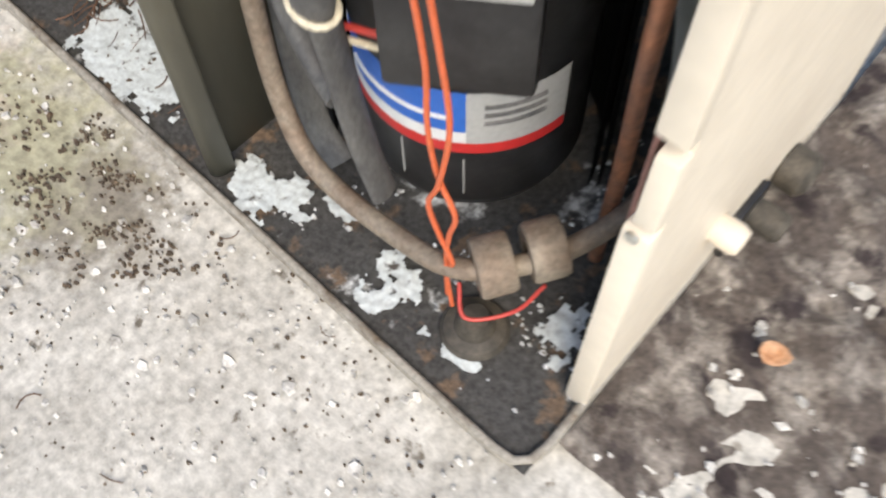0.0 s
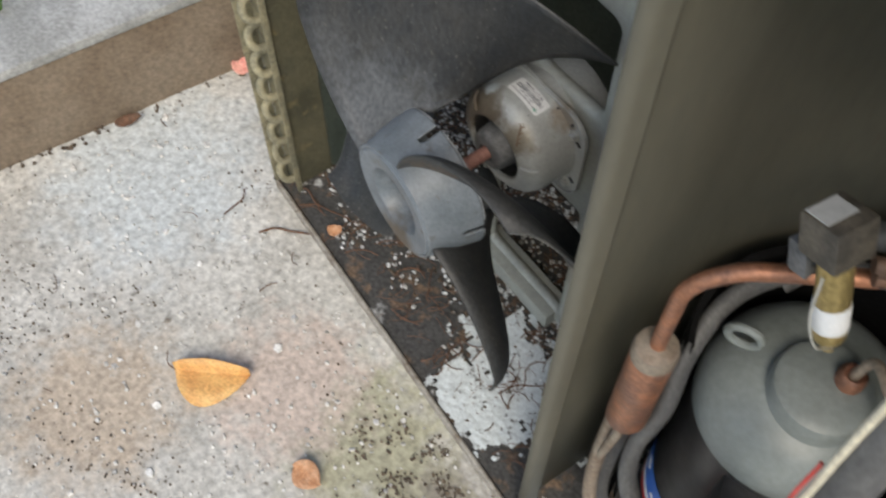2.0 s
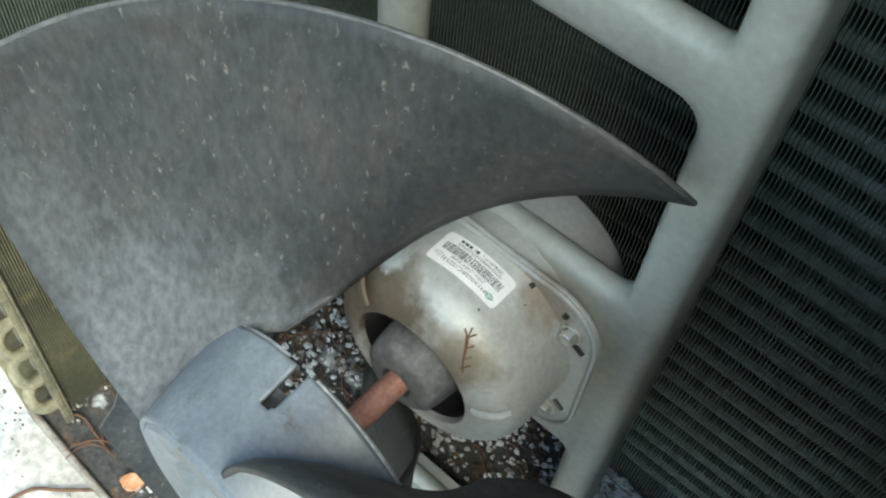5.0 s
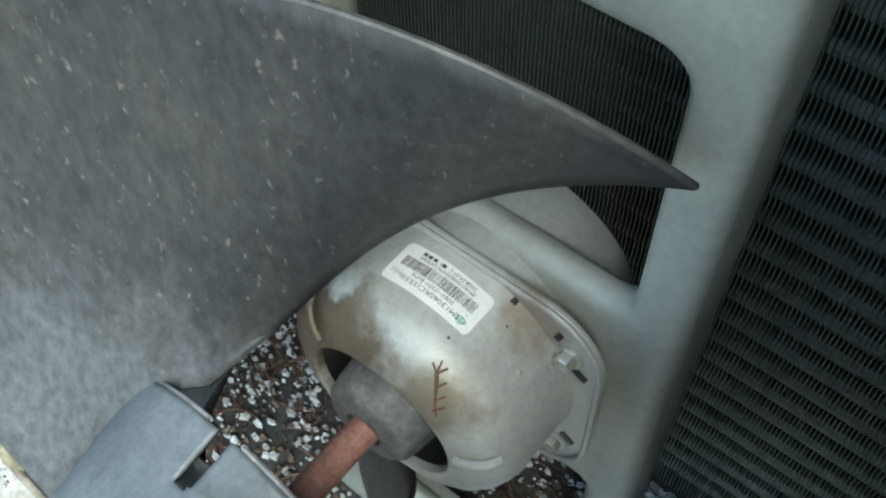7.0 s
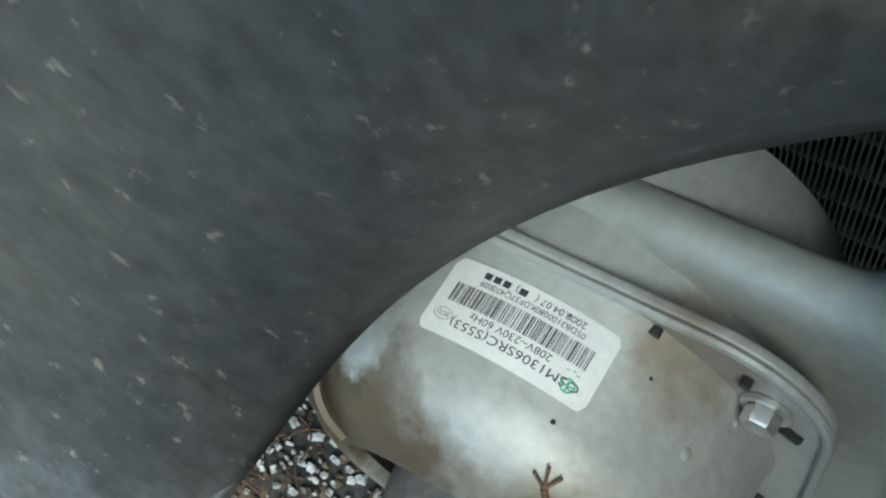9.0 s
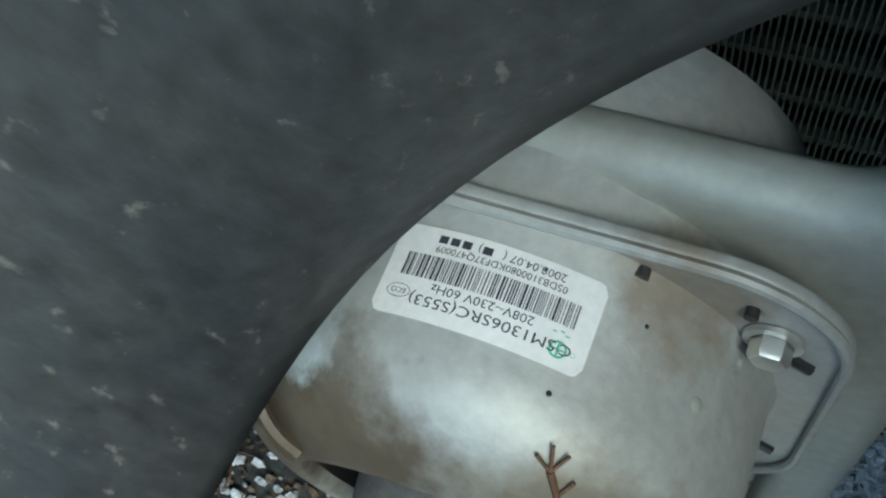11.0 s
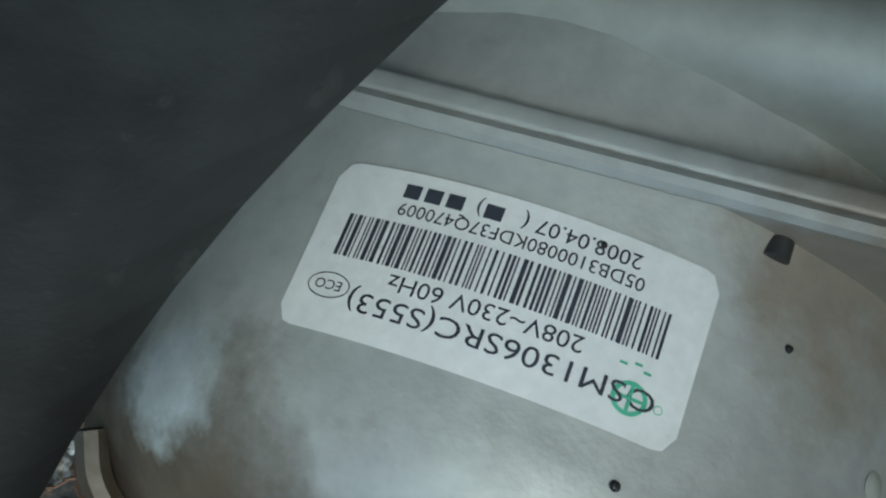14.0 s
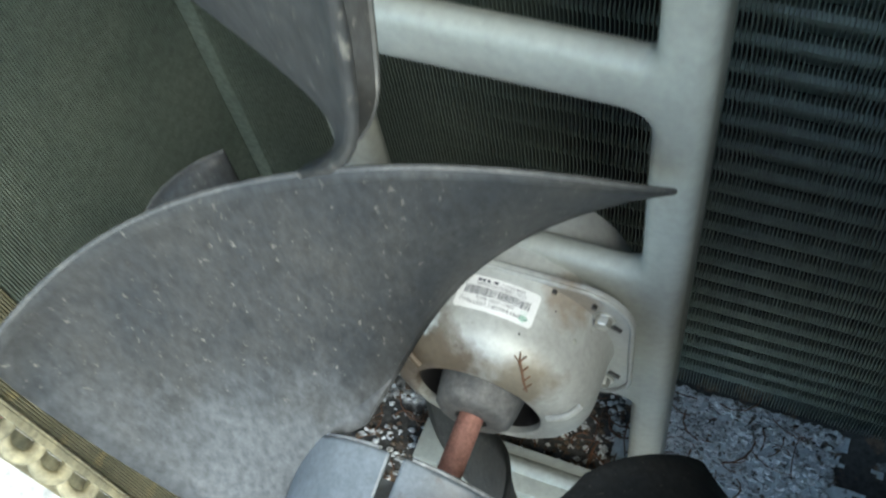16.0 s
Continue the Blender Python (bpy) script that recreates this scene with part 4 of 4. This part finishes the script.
leaf("curled yellow-brown dry leaf lying on the concrete", -0.718, -0.192, 0.1, 0.095, 48, 1.6, M_LEAF, fold=0.25)
leaf("small crumpled brown leaf scrap on the concrete", -0.528, -0.17, 0.042, 0.034, 20, 1.0, M_OLDLEAF, False)
leaf("orange dry leaf lying against the ledge", -1.15, -0.35, 0.1, 0.06, 40, 0.8, M_LEAF)
leaf("pale orange dry leaf lying on the concrete", -0.655, -0.445, 0.05, 0.028, 100, 0.8, M_LEAF)
leaf("small dull leaf scrap on the dirt beside the panel", 0.1, 0.175, 0.024, 0.015, 10, 0.8, M_OLDLEAF, False, 0.016)
leaf("small brown leaf scrap lying in the base pan", -0.79, 0.05, 0.02, 0.011, 60, 1.0, M_OLDLEAF, False, 0.026)
leaf("dull brown leaf scrap at the foot of the ledge", -1.15, -0.085, 0.04, 0.016, 80, 0.5, M_TWIG, False)
leaf("pink petal lying beside the ledge", -1.135, 0.108, 0.034, 0.024, 70, 1.0, M_PETAL, False)


def twig(x, y, z, length, turn, r):
    m = pose(x, y, z, 0, 0, turn)
    return tagged(part("twig", tube([m @ Vector((length * (t - 0.5), 0.006 * math.sin(5 * t), 0.001 * math.sin(9 * t))) for t in (0, 0.3, 0.6, 1)], r, seg=6), M_TWIG), "thin dry brown twig lying flat", "twig", "dry twigs")


twig(-0.845, 0.0, 0.005, 0.075, 55, 0.0016)
twig(-0.86, 0.055, 0.024, 0.06, 10, 0.0012)
twig(-0.83, 0.06, 0.024, 0.075, 40, 0.001)
twig(-0.93, -0.03, 0.004, 0.05, -60, 0.0012)
twig(-0.45, 0.12, 0.024, 0.08, 65, 0.001)

# black case at the edge of the walk
case = thing("tool_case", "glossy black plastic tool case standing on the concrete", "case", (-0.86, -0.56, 0))
m = pose(-0.862, -0.545, 0, 0, 0, 28)
part("lower_half", box((-0.1, -0.09, 0.002), (0.085, 0.05, 0.045), 0.014, m), M_GLOSS, case)
part("upper_half", box((-0.105, -0.085, 0.047), (0.03, 0.045, 0.085), 0.014, m), M_GLOSS, case)
part("latch", box((0.03, -0.05, 0.03), (0.09, -0.01, 0.05), 0.006, m), M_GLOSS, case)


# ---- flakes, chips and dirt ----
def ragged(cx, cy, sx, sy, thr, z, mat, name, label, parent, seed, lump=0.0015):
    bm = bmesh.new()
    n = 44
    vs = {}
    for i in range(n + 1):
        for j in range(n + 1):
            u, w = 2 * i / n - 1, 2 * j / n - 1
            x, y = cx + u * sx, cy + w * sy
            q = Vector((x * 55 + seed, y * 55, seed))
            f = 1 - math.hypot(u, w) + 0.75 * noise.noise(q) + 0.35 * noise.noise(q * 2.7)
            if f > thr:
                vs[i, j] = bm.verts.new((x, y, z + lump * (noise.noise(q * 3) + 0.5)))
    for i in range(n):
        for j in range(n):
            ks = [(i, j), (i + 1, j), (i + 1, j + 1), (i, j + 1)]
            if all(k in vs for k in ks):
                bm.faces.new([vs[k] for k in ks])
    for v in [v for v in bm.verts if not v.link_faces]:
        bm.verts.remove(v)
    return part(name, bm, mat, parent, label)


for k, (cx, cy, sx, sy, thr) in enumerate(((-0.47, 0.06, 0.07, 0.05, -0.15), (-0.43, 0.13, 0.10, 0.08, 0.1), (-0.29, 0.03, 0.045, 0.028, 0.2), (-0.155, 0.032, 0.03, 0.035, 0.35), (-0.075, 0.02, 0.04, 0.02, 0.35),
                                        (-0.53, 0.13, 0.08, 0.06, 0.3), (-0.42, 0.27, 0.12, 0.08, 0.05), (-0.03, 0.09, 0.03, 0.06, 0.5), (-0.24, 0.06, 0.03, 0.02, 0.4))):
    ragged(cx, cy, sx, sy, thr, 0.0225, M_PATCH, "paint_patch", "pale flaked paint patch", pan, 3.7 * k)


def scatter(name, label, count, area, zbase, size, mats, seed, keep=None, thick=0.4, parent=None):
    r = random.Random(seed)
    verts, faces = [], []
    made = 0
    while made < count:
        x, y = r.uniform(area[0], area[1]), r.uniform(area[2], area[3])
        if keep and not keep(x, y, r):
            continue
        made += 1
        s = size * r.uniform(0.4, 1.0) ** 1.6 * 1.3
        a0 = r.uniform(0, 6.28)
        n = r.choice((4, 5, 6))
        b = len(verts)
        tx, ty = r.uniform(-0.4, 0.4), r.uniform(-0.4, 0.4)
        for k in range(n):
            a = a0 + 2 * math.pi * k / n
            q = s * r.uniform(0.6, 1.1)
            dx, dy = q * math.cos(a), 0.75 * q * math.sin(a)
            verts.append((x + dx, y + dy, zbase - 0.001))
            verts.append((x + 0.7 * dx, y + 0.7 * dy, zbase + s * thick + tx * dx + ty * dy))
        faces.append([b + 2 * k + 1 for k in range(n)])
        for k in range(n):
            j = (k + 1) % n
            faces.append([b + 2 * k, b + 2 * j, b + 2 * j + 1, b + 2 * k + 1])
    me = bpy.data.meshes.new(name)
    me.from_pydata(verts, [], faces)
    me.materials.append(mats)
    ob = new(name, me)
    if parent:
        ob.parent = parent
        ob.matrix_parent_inverse = parent.matrix_world.inverted()
        ob["kind"] = "stuff"
        ob["label"] = label
        return ob
    return tagged(ob, label, "litter", kind="stuff")


def needles(name, label, count, area, z, length, mat, seed, wide=0.0006):
    r = random.Random(seed)
    verts, faces = [], []
    for k in range(count):
        x, y, a = r.uniform(area[0], area[1]), r.uniform(area[2], area[3]), r.uniform(0, 6.28)
        l, bend, zz = length * r.uniform(0.3, 1.0), r.uniform(-0.6, 0.6), z + r.uniform(0, 0.004)
        w = wide * r.uniform(0.6, 1.6)
        b = len(verts)
        for i in range(5):
            aa = a + bend * (i - 2) / 2
            px, py = x + l * (i - 2) / 4 * math.cos(aa), y + l * (i - 2) / 4 * math.sin(aa)
            nx_, ny_ = -math.sin(aa) * w, math.cos(aa) * w
            verts += [(px - nx_, py - ny_, zz), (px, py, zz + w), (px + nx_, py + ny_, zz)]
        for i in range(4):
            for q in range(2):
                faces.append((b + 3 * i + q, b + 3 * i + q + 1, b + 3 * i + q + 4, b + 3 * i + q + 3))
    me = bpy.data.meshes.new(name)
    me.from_pydata(verts, [], faces)
    me.materials.append(mat)
    return tagged(new(name, me), label, "litter", kind="stuff")


needles("stalk_litter", "thin brown stalks and needles on the pan floor", 330, (-0.88, -0.36, 0.04, 0.34), 0.0235, 0.05, M_TWIG, 21)
needles("ground_stalk", "thin dry stalks lying on the concrete", 40, (-1.15, -0.1, -0.6, 0.0), 0.002, 0.03, M_TWIG, 22, 0.0005)


def in_chamber(x, y, r):
    return y > 0.004 - 0.053 * x and noise.noise(Vector((x * 16, y * 16, 3))) + 0.9 * (y - 0.12) / 0.2 > r.uniform(-0.4, 0.5)


scatter("paint_flake", "pale flakes of paint and dirt on the pan floor", 2600, (-0.89, -0.35, 0.02, 0.345), 0.0215, 0.0042, M_FLAKE, 1, in_chamber, 0.35)
scatter("leaf_crumb", "brown leaf crumbs and dirt on the pan floor", 2200, (-0.89, -0.35, 0.02, 0.345), 0.0205, 0.0038, M_CRUMB, 2, in_chamber, 0.6)
scatter("coil_foot_flake", "pale paint flakes heaped along the foot of the coil", 1500, (-0.5, -0.34, 0.2, 0.345), 0.023, 0.0045, M_FLAKE, 31, lambda x, y, r: r.random() < 0.3 + 0.7 * (y - 0.2) / 0.14, 0.5)
scatter("bay_dirt", "grey dirt grains on the compressor bay floor", 500, (-0.33, -0.005, 0.015, 0.3), 0.0205, 0.0028, M_FLAKE, 3, lambda x, y, r: noise.noise(Vector((x * 20, y * 20, 8))) > 0.12, 0.4)
scatter("stone_chip", "pale stone chips set in the concrete", 2600, (-1.17, 0.0, -0.75, 0.02), 0.0, 0.0036, M_CHIP, 4, None, 0.22)
scatter("pale_pebble", "larger pale pebbles and paint chips on the concrete", 190, (-1.15, -0.02, -0.7, 0.0), -0.001, 0.0075, M_CHIP, 41, None, 0.18)
scatter("dark_grit", "dark grit and dirt specks on the concrete", 1200, (-1.17, 0.1, -0.75, 0.03), -0.0008, 0.0024, M_CRUMB, 6, lambda x, y, r: noise.noise(Vector((x * 7, y * 7, 1))) > r.uniform(0.0, 0.5), 0.3)
scatter("moss_crumb", "dark crumbs of dry moss clustered on the concrete", 520, (-0.62, -0.2, -0.2, 0.0), -0.0005, 0.0029, M_CRUMB, 33, lambda x, y, r: math.hypot((x + 0.41) / 0.13, (y + 0.065) / 0.06) < 0.35 + 0.9 * r.random() ** 0.5 and noise.noise(Vector((x * 38, y * 38, 2))) > 0.02, 0.4)
scatter("ledge_litter", "leaf litter and grit along the foot of the ledge", 420, (-1.21, -1.09, -0.6, 0.35), 0.0, 0.0045, M_CRUMB, 7, lambda x, y, r: x < -1.138 + 0.112 * (y - 0.1) + 0.03 * r.random() ** 2, 0.4)

bm = bmesh.new()
bmesh.ops.create_grid(bm, x_segments=110, y_segments=120, size=0.5)
for v in bm.verts:
    x, y = 0.017 + (v.co.x + 0.5) * 0.9, 0.02 + (v.co.y + 0.5) * 1.2
    q = Vector((x, y, 0))
    v.co = (x, y, 0.003 + 0.012 * noise.noise(q * 11) + 0.008 * noise.noise(q * 34) + 0.004 * noise.noise(q * 90) + 0.02 * min(1.0, max(0.0, y - 0.1)))
tagged(part("dirt_patch", bm, M_SOIL), "dark damp dirt and moss on the concrete beside the unit", "dirt", kind="stuff")
scatter("dirt_crumb", "pale stones and dirt crumbs beside the unit", 900, (0.03, 0.7, 0.03, 0.9), 0.003, 0.006, M_CHIP, 8, None, 0.5)

# grass beyond the ledge
r = random.Random(11)
verts, faces = [], []
for k in range(1500):
    x, y = r.uniform(-1.6, -1.29), r.uniform(-0.9, 0.35)
    a, h, lean = r.uniform(0, 6.28), r.uniform(0.04, 0.11), r.uniform(0.01, 0.05)
    dx, dy = 0.006 * math.cos(a), 0.006 * math.sin(a)
    b = len(verts)
    verts += [(x - dx, y - dy, 0.125), (x + dx, y + dy, 0.125), (x + dx * 0.8 - dy / 0.006 * lean * 0.5, y + dy * 0.8 + dx / 0.006 * lean * 0.5, 0.125 + h * 0.6), (x - dy / 0.006 * lean, y + dx / 0.006 * lean, 0.125 + h)]
    faces += [(b, b + 1, b + 2), (b, b + 2, b + 3)]
me = bpy.data.meshes.new("grass")
me.from_pydata(verts, [], faces)
me.materials.append(M_GRASS)
tagged(new("grass", me), "bright green grass growing behind the ledge", "grass", kind="stuff")
tagged(part("soil_bank", box((-2.6, -2.2, -0.05), (-1.24, 1.4, 0.13), 0.01), M_SOIL), "dark planting soil behind the ledge", "soil", kind="structure")
